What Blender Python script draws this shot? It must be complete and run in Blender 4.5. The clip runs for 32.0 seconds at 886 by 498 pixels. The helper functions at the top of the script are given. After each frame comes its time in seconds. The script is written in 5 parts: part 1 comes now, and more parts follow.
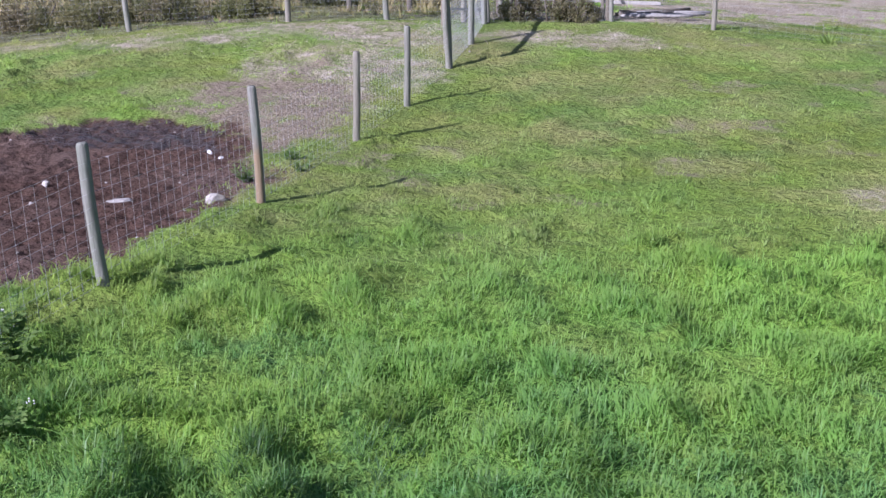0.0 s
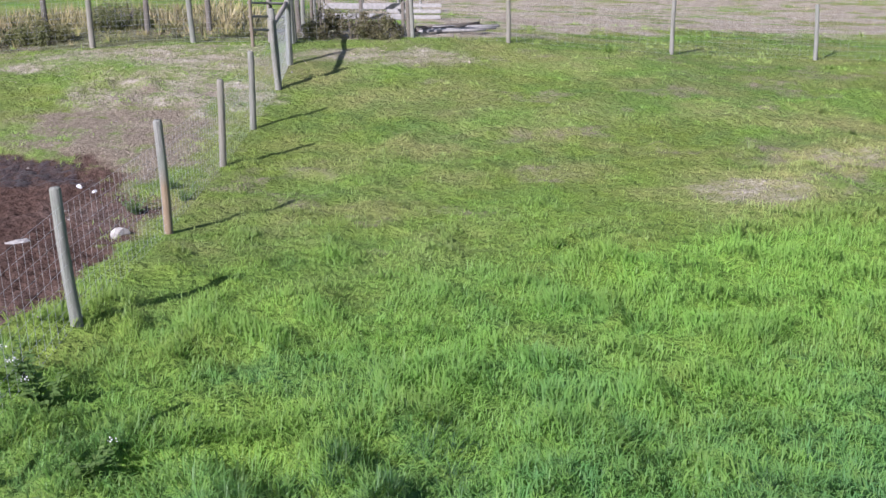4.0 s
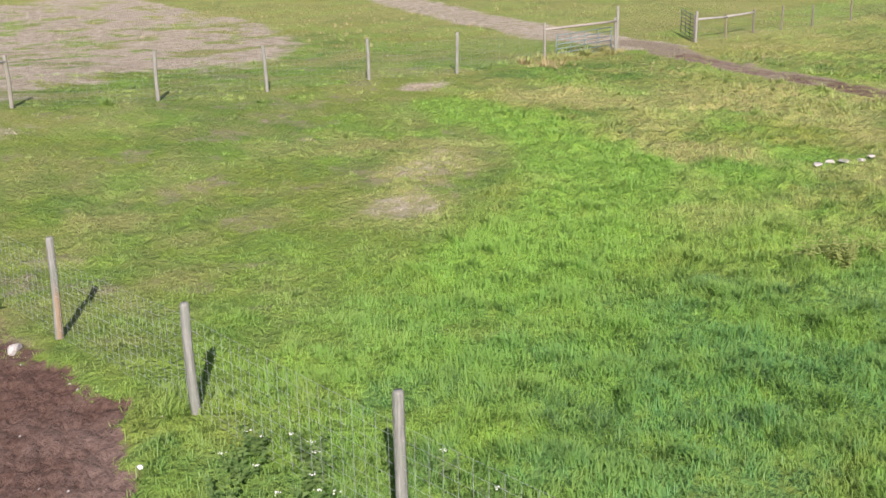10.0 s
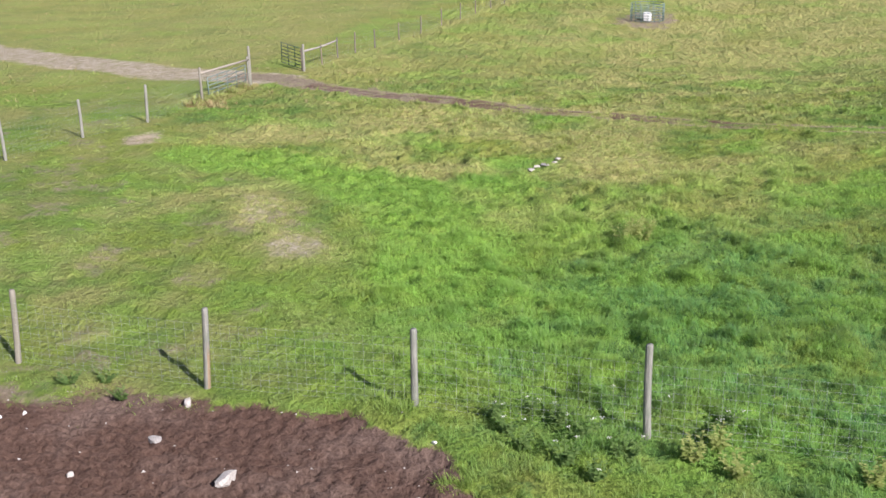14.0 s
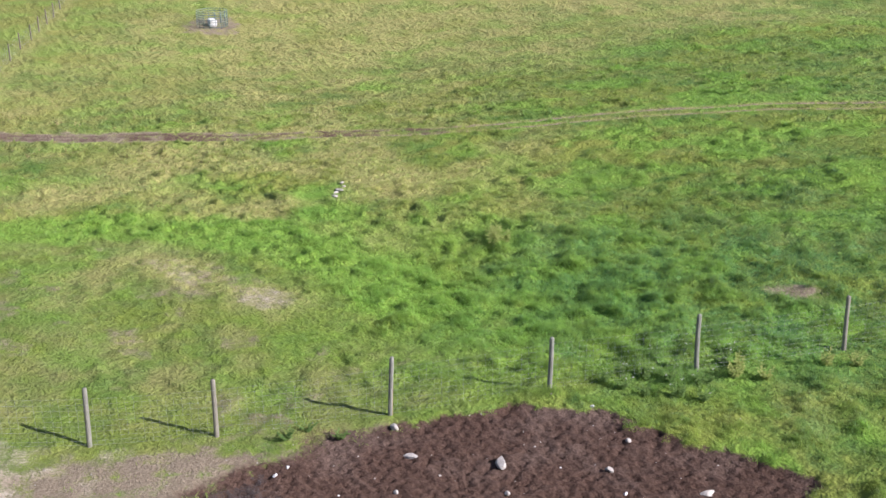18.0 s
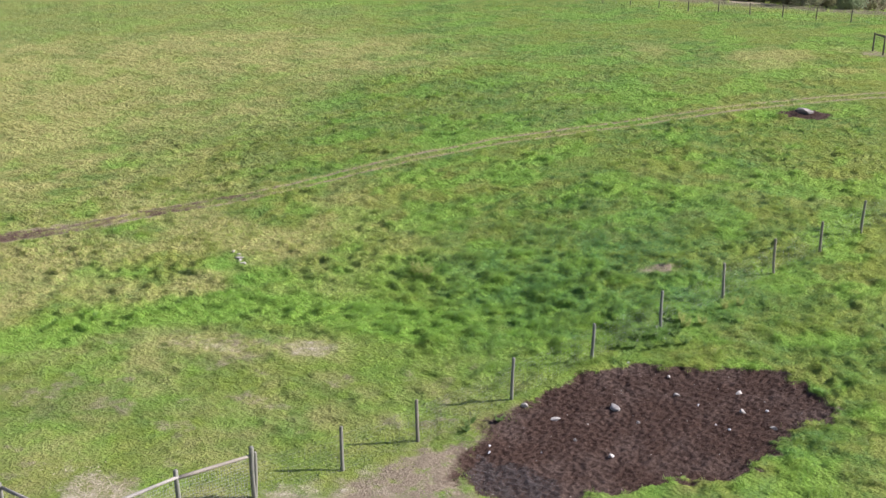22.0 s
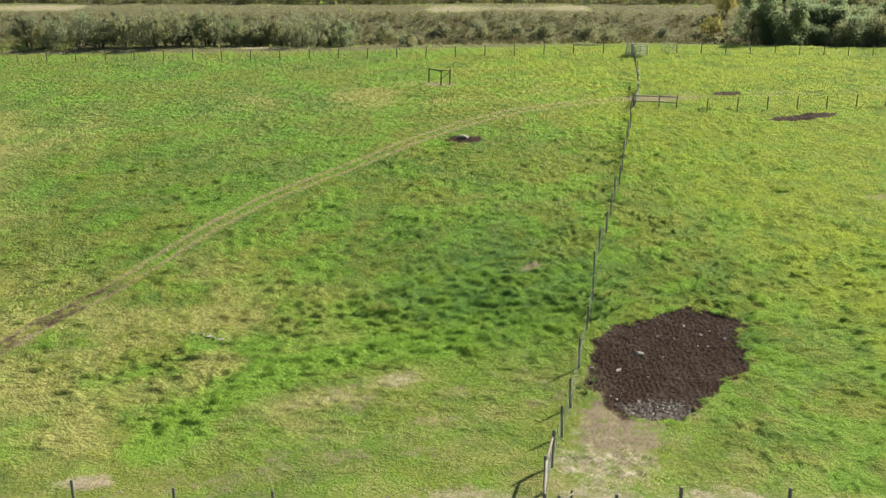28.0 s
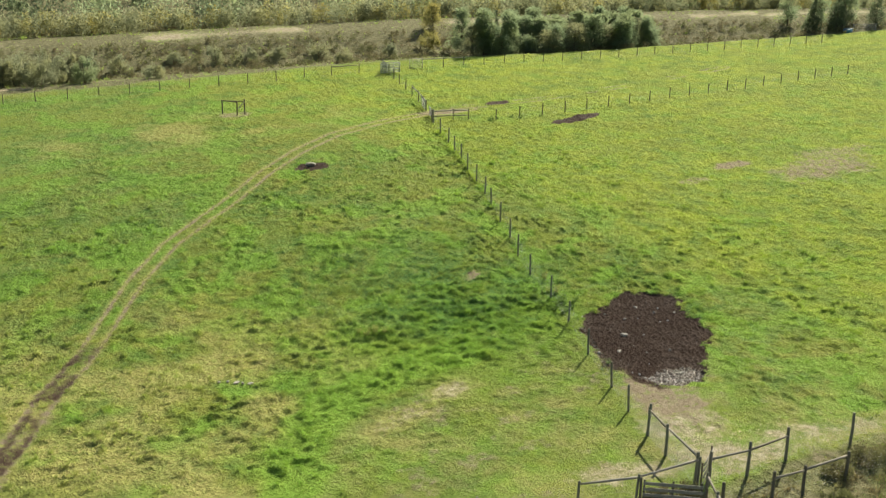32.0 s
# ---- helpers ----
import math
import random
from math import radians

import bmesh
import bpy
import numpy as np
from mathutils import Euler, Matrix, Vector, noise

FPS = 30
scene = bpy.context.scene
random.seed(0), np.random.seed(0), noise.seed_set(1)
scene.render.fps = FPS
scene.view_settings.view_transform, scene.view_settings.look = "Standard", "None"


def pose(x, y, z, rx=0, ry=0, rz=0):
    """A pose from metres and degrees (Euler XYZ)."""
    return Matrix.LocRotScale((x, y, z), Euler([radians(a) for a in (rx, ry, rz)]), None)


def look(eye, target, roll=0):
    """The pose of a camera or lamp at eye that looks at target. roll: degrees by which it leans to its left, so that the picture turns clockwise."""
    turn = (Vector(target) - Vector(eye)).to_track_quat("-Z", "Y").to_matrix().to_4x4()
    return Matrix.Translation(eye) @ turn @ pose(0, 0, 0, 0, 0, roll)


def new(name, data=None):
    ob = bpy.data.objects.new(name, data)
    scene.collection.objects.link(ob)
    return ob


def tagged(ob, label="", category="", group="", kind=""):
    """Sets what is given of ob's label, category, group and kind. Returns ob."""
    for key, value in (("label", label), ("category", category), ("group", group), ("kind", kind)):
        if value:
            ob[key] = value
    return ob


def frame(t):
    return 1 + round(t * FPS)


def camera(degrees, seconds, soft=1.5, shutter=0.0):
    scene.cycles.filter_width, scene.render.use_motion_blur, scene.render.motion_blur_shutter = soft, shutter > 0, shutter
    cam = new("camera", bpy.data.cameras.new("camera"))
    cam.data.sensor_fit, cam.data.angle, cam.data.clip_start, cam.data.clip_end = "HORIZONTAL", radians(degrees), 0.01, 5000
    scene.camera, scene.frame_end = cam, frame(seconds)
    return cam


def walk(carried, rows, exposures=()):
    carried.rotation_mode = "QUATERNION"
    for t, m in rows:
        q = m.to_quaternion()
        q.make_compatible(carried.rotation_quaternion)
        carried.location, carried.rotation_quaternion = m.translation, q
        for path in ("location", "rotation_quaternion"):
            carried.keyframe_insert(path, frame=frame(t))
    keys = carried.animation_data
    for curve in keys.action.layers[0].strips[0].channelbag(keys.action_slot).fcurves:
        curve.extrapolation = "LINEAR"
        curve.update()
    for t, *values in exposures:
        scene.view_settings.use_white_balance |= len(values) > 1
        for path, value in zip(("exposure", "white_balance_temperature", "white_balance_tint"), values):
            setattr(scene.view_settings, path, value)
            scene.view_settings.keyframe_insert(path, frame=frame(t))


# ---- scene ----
cam = camera(42.73, 32.0)
PATH = [
    (0.0, (0.000, 0.000, 6.146), (-0.597, 28.538, -3.087), -1.45),
    (0.5, (-0.153, -0.153, 6.199), (-0.553, 28.385, -3.043), -1.53),
    (1.0, (-0.463, -0.240, 6.225), (-0.531, 28.300, -3.020), -1.53),
    (1.5, (-0.843, -0.434, 6.323), (-0.402, 28.104, -2.918), -1.51),
    (2.0, (-1.289, -0.579, 6.474), (-0.127, 27.940, -2.764), -1.49),
    (2.5, (-1.815, -0.694, 6.551), (0.225, 27.784, -2.658), -1.51),
    (3.0, (-2.402, -0.867, 6.652), (0.591, 27.538, -2.520), -1.52),
    (3.5, (-3.019, -0.979, 6.767), (1.398, 27.239, -2.409), -1.38),
    (4.0, (-3.716, -1.019, 6.805), (2.600, 26.830, -2.391), -1.47),
    (4.5, (-4.455, -1.237, 6.976), (3.534, 26.174, -2.231), -1.38),
    (6.5, (-8.706, -1.335, 7.778), (4.964, 23.685, -1.557), -1.41),
    (7.0, (-9.778, -1.397, 8.013), (5.292, 22.793, -1.352), -1.47),
    (7.5, (-11.117, -1.170, 8.229), (5.448, 22.042, -1.087), -1.40),
    (8.0, (-12.512, -0.799, 8.564), (5.471, 21.306, -0.814), -1.43),
    (8.5, (-13.933, -0.313, 8.830), (5.414, 20.595, -0.580), -1.38),
    (9.0, (-15.340, 0.276, 9.142), (5.238, 19.947, -0.323), -1.35),
    (9.5, (-16.930, 0.494, 9.682), (4.749, 18.893, 0.116), -1.18),
    (10.0, (-18.463, 1.252, 10.024), (4.326, 18.256, 0.459), -1.06),
    (10.5, (-20.099, 2.189, 10.332), (3.738, 17.697, 0.777), -0.94),
    (11.0, (-21.922, 3.252, 10.679), (2.903, 17.148, 1.160), -0.80),
    (11.5, (-23.834, 4.293, 11.188), (1.857, 16.542, 1.704), -0.75),
    (12.0, (-25.500, 5.630, 11.716), (0.880, 16.220, 2.128), -0.75),
    (12.5, (-27.164, 7.107, 12.165), (-0.185, 16.024, 2.539), -0.78),
    (13.0, (-29.040, 8.584, 12.832), (-1.584, 15.812, 3.139), -0.82),
    (13.5, (-30.855, 10.334, 13.352), (-2.994, 15.865, 3.700), -0.77),
    (14.0, (-32.803, 12.170, 14.122), (-4.680, 16.017, 4.412), -0.84),
    (14.5, (-34.830, 14.270, 14.985), (-6.540, 16.359, 5.220), -0.68),
    (16.5, (-40.165, 25.454, 18.610), (-12.488, 20.178, 8.307), -0.66),
    (17.0, (-40.902, 28.898, 19.784), (-13.738, 21.707, 9.277), -0.66),
    (17.5, (-41.289, 32.619, 20.962), (-14.796, 23.510, 10.230), -0.62),
    (18.0, (-40.917, 36.562, 22.088), (-15.294, 25.458, 11.126), -0.44),
    (18.5, (-40.917, 40.541, 23.217), (-16.187, 27.630, 12.184), -0.29),
    (19.0, (-41.015, 44.647, 24.153), (-17.205, 30.109, 13.121), -0.22),
    (19.5, (-40.827, 48.752, 25.029), (-17.988, 32.664, 14.095), -0.31),
    (20.0, (-40.413, 52.932, 25.932), (-18.618, 35.407, 15.075), -0.37),
    (20.5, (-39.722, 57.243, 26.649), (-19.007, 38.372, 15.935), -0.33),
    (21.0, (-38.619, 61.552, 27.446), (-19.060, 41.411, 16.872), -0.24),
    (21.5, (-37.245, 65.607, 28.552), (-18.848, 44.369, 18.043), -0.19),
    (22.0, (-35.385, 69.856, 29.713), (-18.303, 47.544, 19.209), -0.11),
    (22.5, (-33.161, 74.000, 31.063), (-17.445, 50.689, 20.594), -0.01),
    (23.0, (-30.526, 78.019, 32.423), (-16.259, 53.807, 21.924), 0.21),
    (23.5, (-27.564, 81.913, 33.581), (-14.793, 56.893, 23.051), 0.37),
    (24.0, (-24.393, 85.570, 34.262), (-13.111, 59.834, 23.756), 0.42),
    (24.5, (-20.887, 88.927, 34.828), (-11.094, 62.543, 24.437), 0.53),
    (25.0, (-17.166, 92.027, 35.748), (-8.887, 65.104, 25.423), 0.73),
    (25.5, (-13.261, 94.830, 36.723), (-6.476, 67.488, 26.408), 0.86),
    (27.5, (3.539, 103.401, 38.510), (4.486, 75.165, 28.420), 0.90),
    (28.0, (8.140, 104.630, 38.733), (7.626, 76.365, 28.691), 0.82),
    (28.5, (12.689, 105.642, 38.928), (10.779, 77.420, 28.935), 0.79),
    (29.0, (17.450, 106.427, 39.022), (14.123, 78.317, 29.082), 0.81),
    (29.5, (22.382, 106.857, 39.318), (17.635, 78.934, 29.428), 0.96),
    (30.0, (27.267, 106.910, 39.633), (21.116, 79.243, 29.798), 0.98),
    (30.5, (32.248, 106.833, 40.317), (24.707, 79.496, 30.529), 1.03),
    (31.0, (36.937, 106.552, 41.112), (28.124, 79.586, 31.357), 1.02),
    (31.5, (41.602, 106.157, 41.946), (31.532, 79.635, 32.193), 1.03),
    (32.0, (46.237, 105.329, 42.561), (34.925, 79.300, 32.840), 0.97),
]
walk(cam, [(t, look(eye, target, roll)) for t, eye, target, roll in PATH], exposures=[(0.0, 0.78, 5400.0, 35.0), (4.0, 0.8, 5650.0, 28.0), (7.5, 0.96, 6350.0, 25.0), (10.5, 0.82, 6300.0, 26.0), (14.0, 0.84, 6150.0, 24.0), (18.0, 0.86, 6050.0, 25.0), (24.0, 0.86, 6350.0, 20.0), (29.0, 0.77, 7450.0, 5.0), (32.0, 0.76, 7550.0, 5.0)])

# ---- light ----
SUN_AZ, SUN_EL = radians(-132.5), radians(34.0)
world = bpy.data.worlds.new("sky")
scene.world = world
world.use_nodes = True
wn = world.node_tree.nodes
sky = wn.new("ShaderNodeTexSky")
sky.sky_type = "NISHITA"
sky.sun_disc = False
sky.sun_elevation, sky.sun_rotation = SUN_EL, SUN_AZ
sky.air_density, sky.dust_density, sky.ozone_density = 1.0, 1.0, 1.0
wn["Background"].inputs["Strength"].default_value = 0.058
world.node_tree.links.new(sky.outputs[0], wn["Background"].inputs["Color"])
sun_data = bpy.data.lights.new("sun", "SUN")
sun_data.energy, sun_data.angle, sun_data.color = 5.0, radians(0.53), (1.0, 0.95, 0.86)
sun = new("sun", sun_data)
sun_dir = Vector((math.sin(SUN_AZ) * math.cos(SUN_EL), math.cos(SUN_AZ) * math.cos(SUN_EL), math.sin(SUN_EL)))
sun.matrix_world = look(sun_dir * 300, (0, 0, 0))


# ---- the lie of the land ----
HILLS = ((-20, 20, -0.43), (18, 20, -1.19), (0, 50, 2.17), (40, 35, 0.36), (20, -15, 0.52), (-15, -10, 0.74),
         (5, -55, 1.5), (-40, -60, 0.2), (75, 0, -2.63), (-30, -95, 0.98))


def hsh(ix, iy, seed):
    h = (ix.astype(np.int64) * 374761393 + iy.astype(np.int64) * 668265263 + seed * 974711) & 0x7FFFFFFF
    h = ((h ^ (h >> 13)) * 1274126177) & 0x7FFFFFFF
    h = ((h ^ (h >> 16)) * 1103515245 + 12345) & 0x7FFFFFFF
    return ((h >> 8) & 0xFFFF) / 65535.0


def vnoise(x, y, cell, seed=0):
    """Smooth value noise, 0 to 1."""
    x, y = np.asarray(x, float) / cell, np.asarray(y, float) / cell
    ix, iy = np.floor(x), np.floor(y)
    fx, fy = x - ix, y - iy
    fx, fy = fx * fx * (3 - 2 * fx), fy * fy * (3 - 2 * fy)
    a, b = hsh(ix, iy, seed), hsh(ix + 1, iy, seed)
    c, d = hsh(ix, iy + 1, seed), hsh(ix + 1, iy + 1, seed)
    return (a * (1 - fx) + b * fx) * (1 - fy) + (c * (1 - fx) + d * fx) * fy


def fbm(x, y, cell, seed=0, octaves=3):
    s, w, t = 0, 0, 1.0
    for k in range(octaves):
        s = s + t * vnoise(x, y, cell / 2 ** k, seed + 17 * k)
        w += t
        t *= 0.55
    return s / w


def smooth(a, b, v):
    t = np.clip((np.asarray(v, float) - a) / (b - a), 0, 1)
    return t * t * (3 - 2 * t)


def blob(x, y, cx, cy, rx, ry, soft=0.25, turn=0.0, ragged=0.3, cell=2.0, seed=3):
    """1 inside an uneven patch, 0 outside."""
    c, s = math.cos(turn), math.sin(turn)
    u, v = (x - cx) * c + (y - cy) * s, -(x - cx) * s + (y - cy) * c
    d = np.sqrt((u / rx) ** 2 + (v / ry) ** 2) + ragged * (fbm(x, y, cell, seed) - 0.5)
    return 1 - smooth(1 - soft, 1 + soft, d)


def near_line(x, y, pts):
    """Distance to a line of points, and how far along it (0 to 1)."""
    best, along = np.full(np.shape(x), 1e9), np.zeros(np.shape(x))
    n = len(pts) - 1
    for k in range(n):
        (ax, ay), (bx, by) = pts[k], pts[k + 1]
        dx, dy = bx - ax, by - ay
        t = np.clip(((x - ax) * dx + (y - ay) * dy) / (dx * dx + dy * dy), 0, 1)
        d = np.hypot(x - ax - t * dx, y - ay - t * dy)
        along = np.where(d < best, (k + t) / n, along)
        best = np.minimum(best, d)
    return best, along


TRACK = ((58, 41), (56.6, 37.5), (53.5, 33.9), (50.6, 28.6), (48.4, 23.5), (45, 17), (42, 9.9), (38.8, 4.8), (35.2, -2.8), (31.2, -11),
         (26.2, -19.2), (20.3, -26), (15.4, -31.6), (9.7, -39.2), (3, -47), (-5, -54.2), (-14, -59.5), (-22.5, -62.5), (-32, -64))
OUTER_TRACK = ((57, 39), (58.8, 46.7), (64.5, 56.8), (73, 69), (90, 93), (120, 125))
FAR_ROAD = ((240, -168), (105, -156), (53, -153.5), (2, -150), (-60, -144), (-108, -136), (-155, -128), (-260, -104))
WEST_RUTS = ((-30, -65), (-45, -66.5), (-60, -70), (-70, -73), (-95, -80))


WALLOW = ((-15.8, 15.4, 3.5), (-12.2, 20.0, 6.0), (-9.6, 25.6, 4.7), (-9.1, 28.2, 4.0))


def wallow_share(x, y, grow=0.0, soft=0.45):
    """1 inside the wallow, which swells and narrows along its spine, 0 outside."""
    d = np.full(np.shape(x), 1e9)
    for (ax, ay, ar), (bx, by, br) in zip(WALLOW, WALLOW[1:]):
        dx, dy = bx - ax, by - ay
        t = np.clip(((x - ax) * dx + (y - ay) * dy) / (dx * dx + dy * dy), 0, 1)
        d = np.minimum(d, np.hypot(x - ax - t * dx, y - ay - t * dy) - (ar + (br - ar) * t))
    d = d + 2.4 * (fbm(x, y, 3.4, 5) - 0.5) + 1.6 * (fbm(x, y, 0.65, 6) - 0.5)
    soft = soft + 1.3 * smooth(-9, -6.5, x) * smooth(21, 25, y)
    return 1 - smooth(grow - soft, grow + soft, d)


def hoofs(x, y, cell=0.4):
    """Hoof prints scattered in the mud: 1 in the bottom of a print, 0 between them."""
    ix, iy = np.floor(x / cell), np.floor(y / cell)
    best = np.full(np.shape(x), 9.0)
    for a in (-1, 0, 1):
        for b in (-1, 0, 1):
            px, py = (ix + a + 0.15 + 0.7 * hsh(ix + a, iy + b, 131)) * cell, (iy + b + 0.15 + 0.7 * hsh(ix + a, iy + b, 132)) * cell
            best = np.minimum(best, np.hypot(x - px, y - py))
    return 1 - smooth(0.06, 0.17, best)


def mud_at(x, y):
    return wallow_share(x, y)


def lay(x, y):
    """Height of the land, without the small unevenness of mud."""
    x, y = np.asarray(x, float), np.asarray(y, float)
    z = 0.11 - 3.63 * np.tanh(x / 160) - 5.98 * np.tanh(y / 200)
    for cx, cy, h in HILLS:
        z = z + h * np.exp(-((x - cx) ** 2 + (y - cy) ** 2) / (2 * 22.0 ** 2))
    z = z + 0.38 * np.exp(-((x + 6.3) ** 2 + (y - 13) ** 2) / 50) - 0.33 * np.exp(-((x + 1.5) ** 2 + (y - 33) ** 2) / 72)
    z = z + 0.14 * np.exp(-((x + 5) ** 2 + (y - 19) ** 2) / 40) + 0.3 * np.exp(-((x - 9) ** 2 + (y - 47) ** 2) / 50) + 0.2 * np.exp(-((x - 30) ** 2 + (y - 42.4) ** 2) / 50) + 0.34 * np.exp(-((x + 8) ** 2 + (y - 48) ** 2) / 80)
    # the ditch and the bank of the far road
    d, _ = near_line(x, y, FAR_ROAD)
    south = smooth(-104, -112, y)
    z = z - 1.8 * south * np.exp(-((d - 27) / 9) ** 2) + 1.1 * south * (1 - smooth(7, 17, d))
    return z


STRIP = ((6.5, 17.6), (10.5, 17.8), (15.4, 19.4), (19.8, 21.6), (23.2, 25.8), (25.5, 29.8), (26.6, 34))


def puffs(x, y):
    """Rounded tufts of uneven size that rise out of the turf, 0 to 1."""
    wx, wy = x + 0.8 * vnoise(x, y, 1.3, 46), y + 0.8 * vnoise(x, y, 1.3, 47)
    a = smooth(0.4, 0.85, vnoise(wx, wy, 0.74, 48))
    b = smooth(0.4, 0.85, vnoise(wx, wy, 0.42, 49))
    c = vnoise(wx, wy, 0.36, 50)
    return np.minimum(0.68 * a + 0.32 * b + 0.1 * c, 1.0)


def tuft_share(x, y):
    """How tussocky the grass grows: little where it is grazed, most in the long grass."""
    s = grazed(x, y)
    strip = np.exp(-(near_line(x, y, STRIP)[0] / 2.6) ** 2)
    return (0.6 + 0.4 * (1 - s)) * (0.8 + 0.2 * smooth(-75, -35, y)) * (0.6 + 0.55 * smooth(0.38, 0.66, fbm(x, y, 5.0, 45))) + 0.12 * strip


def grazed(x, y):
    """The close-cropped ground north of the tall grass."""
    rim = np.interp(x, (-12, -5, 0, 6, 12, 17, 22, 25, 27, 31, 40), (22, 17.5, 18.5, 21, 22.5, 23.5, 25.5, 30, 35, 39, 40))
    return smooth(-2.5, 3.5, y - rim + 5 * (fbm(x, y, 4, 68) - 0.5)) * np.maximum(smooth(-20, -9, x + 3 * (fbm(x, y, 5, 100) - 0.5)), 0.25)


def height(x, y, tufts=True):
    x, y = np.asarray(x, float), np.asarray(y, float)
    z = lay(x, y)
    if tufts:
        d, t = near_line(x, y, TRACK)
        z = z + (0.30 * puffs(x, y) - 0.06) * tuft_share(x, y) * (1 - 0.8 * wallow_share(x, y, 0.7, 0.9)) * (0.2 + 0.8 * smooth(1.3, 2.6, d)) * smooth(-112, -100, y) * (1 - 0.85 * smooth(39, 42.5, y + 0.1 * x)) * (1 - 0.8 * blob(x, y, -6.4, 32.4, 5.6, 4.2, 0.4))
    z = z + 0.16 * (fbm(x, y, 4.5, 41) - 0.5) + 0.3 * (fbm(x, y, 14, 43) - 0.5)
    m = mud_at(x, y)
    z = z - 0.16 * m
    z = z + m * 0.16 * (fbm(x, y, 0.9, 77) - 0.5)
    near = m > 0.2
    if near.any():
        z[near] -= 0.15 * m[near] * hoofs(x[near], y[near])
    d, t = near_line(x, y, TRACK)
    z = z - 0.09 * np.exp(-((d - 0.85) / 0.3) ** 2)
    return z


def ground_z(x, y):
    return float(height(np.array([x]), np.array([y]), False)[0])


def pale_grass(x, y):
    """Blond patches of last year's grass in the eastern field."""
    return np.maximum(blob(x, y, 98, -12, 36, 32, 0.6, 0.0, 0.9, 7, 86), blob(x, y, 88, -42, 28, 15, 0.6, 0.2, 0.9, 7, 87)) * (0.5 + 0.7 * smooth(0.3, 0.65, fbm(x, y, 2.6, 88)))


def zones(x, y):
    """What covers the ground: shares from 0 to 1; dry also carries a painted sheen in the east."""
    mud = mud_at(x, y)
    wet = blob(x, y, -9.4, 30.2, 3.2, 1.7, 0.3, -0.15, 0.9, 0.9, 8) * mud
    west = smooth(0.1, 2.6, -(x + 0.45) - 0.214 * (38.8 - y) + 2.0 * (fbm(x, y, 1.4, 10) - 0.5))
    dirt = blob(x, y, -5.2, 32.4, 3.6, 5.0, 0.7, 0.25, 1.3, 1.5, 11) * (0.4 + 0.9 * fbm(x, y, 1.2, 9)) * west
    dirt = np.maximum(dirt, wallow_share(x, y, 1.1, 0.9) * smooth(-8.5, -6, x) * smooth(20, 25, y) * (0.45 + 0.8 * fbm(x, y, 1.2, 121)) * west)
    dirt = np.maximum(dirt, 0.7 * blob(x, y, -2.1, 1.9, 1.5, 0.8, 0.6, 0.7, 1.2, 0.7, 15))
    dirt = np.maximum(dirt, 0.6 * blob(x, y, 5.8, -72.5, 3.0, 2.0, 0.4, 0.0, 0.5, 1.0, 18))
    dirt = np.maximum(dirt, 0.6 * blob(x, y, -68, -18, 12, 5, 0.7, 0.35, 1.3, 4, 19))
    dirt = np.maximum(dirt, 0.6 * blob(x, y, -44.4, -17.8, 3.2, 1.2, 0.4, 0.2, 0.8, 1.5, 20))
    dirt = np.maximum(dirt, 0.8 * blob(x, y, -26, -63, 4.5, 1.6, 0.4, 0.1, 0.6, 1.5, 21))
    dirt = np.maximum(dirt, 0.7 * blob(x, y, 100.2, 6.4, 5.0, 3.5, 0.4, 0.0, 0.8, 2, 22))
    dirt = np.maximum(dirt, 0.42 * grazed(x, y) * smooth(0.56, 0.7, fbm(x, y, 2.6, 92)) * (1 - smooth(40, 52, x)))
    dirt = np.maximum(dirt, 0.9 * blob(x, y, -5.4, 30.6, 2.0, 3.6, 0.7, 0.2, 1.4, 1.3, 93) * west)
    dirt = np.maximum(dirt, 0.85 * blob(x, y, -54, -22.5, 3.6, 1.3, 0.4, 0.2, 0.8, 1.5, 94))
    d, t = near_line(x, y, TRACK)
    fade = 1 - smooth(0.3, 0.5, t)
    ruts = np.exp(-((d - 0.9) / 0.28) ** 2)
    dirt = np.maximum(dirt, ruts * (0.85 + 0.15 * fade) * (0.6 + 0.6 * fbm(x, y, 2.2, 23)))
    dirt = np.maximum(dirt, 0.9 * (1 - smooth(0.16, 0.4, t)) * (1 - smooth(1.0, 2.3, d + 1.8 * (fbm(x, y, 1.8, 24) - 0.5))))
    dark = 0.56 * (1 - smooth(0.2, 1.2, np.abs(d - 0.6) + 0.9 * (fbm(x, y, 2.5, 25) - 0.5))) * smooth(0.06, 0.12, t) * (1 - smooth(0.38, 0.48, t)) * smooth(0.25, 0.5, fbm(x, y, 3, 26))
    dark = np.maximum(dark, blob(x, y, -45.5, -52.8, 5.4, 1.5, 0.15, 0.35, 0.7, 1.5, 27))
    dark = np.maximum(dark, 0.9 * blob(x, y, -38.2, -66.4, 2.4, 1.2, 0.2, 0.0, 0.6, 1.2, 28))
    dark = np.maximum(dark, 0.95 * blob(x, y, 3.0, -39.4, 2.7, 1.7, 0.2, 0.2, 0.5, 0.8, 29))
    mud = np.maximum(mud, dark)
    d, t = near_line(x, y, WEST_RUTS)
    dirt = np.maximum(dirt, 0.6 * np.exp(-((d - 0.9) / 0.5) ** 2) * smooth(0.35, 0.6, fbm(x, y, 5, 31)))
    d, t = near_line(x, y, OUTER_TRACK)
    straw = 0.75 * (1 - smooth(2.0, 4.2, d + 2 * (fbm(x, y, 3, 32) - 0.5)))
    d, t = near_line(x, y, FAR_ROAD)
    road = (1 - smooth(1.2, 2.1, d + 0.8 * (fbm(x, y, 3, 33) - 0.5))) * (0.5 + 0.5 * smooth(0.5, 1.4, d))
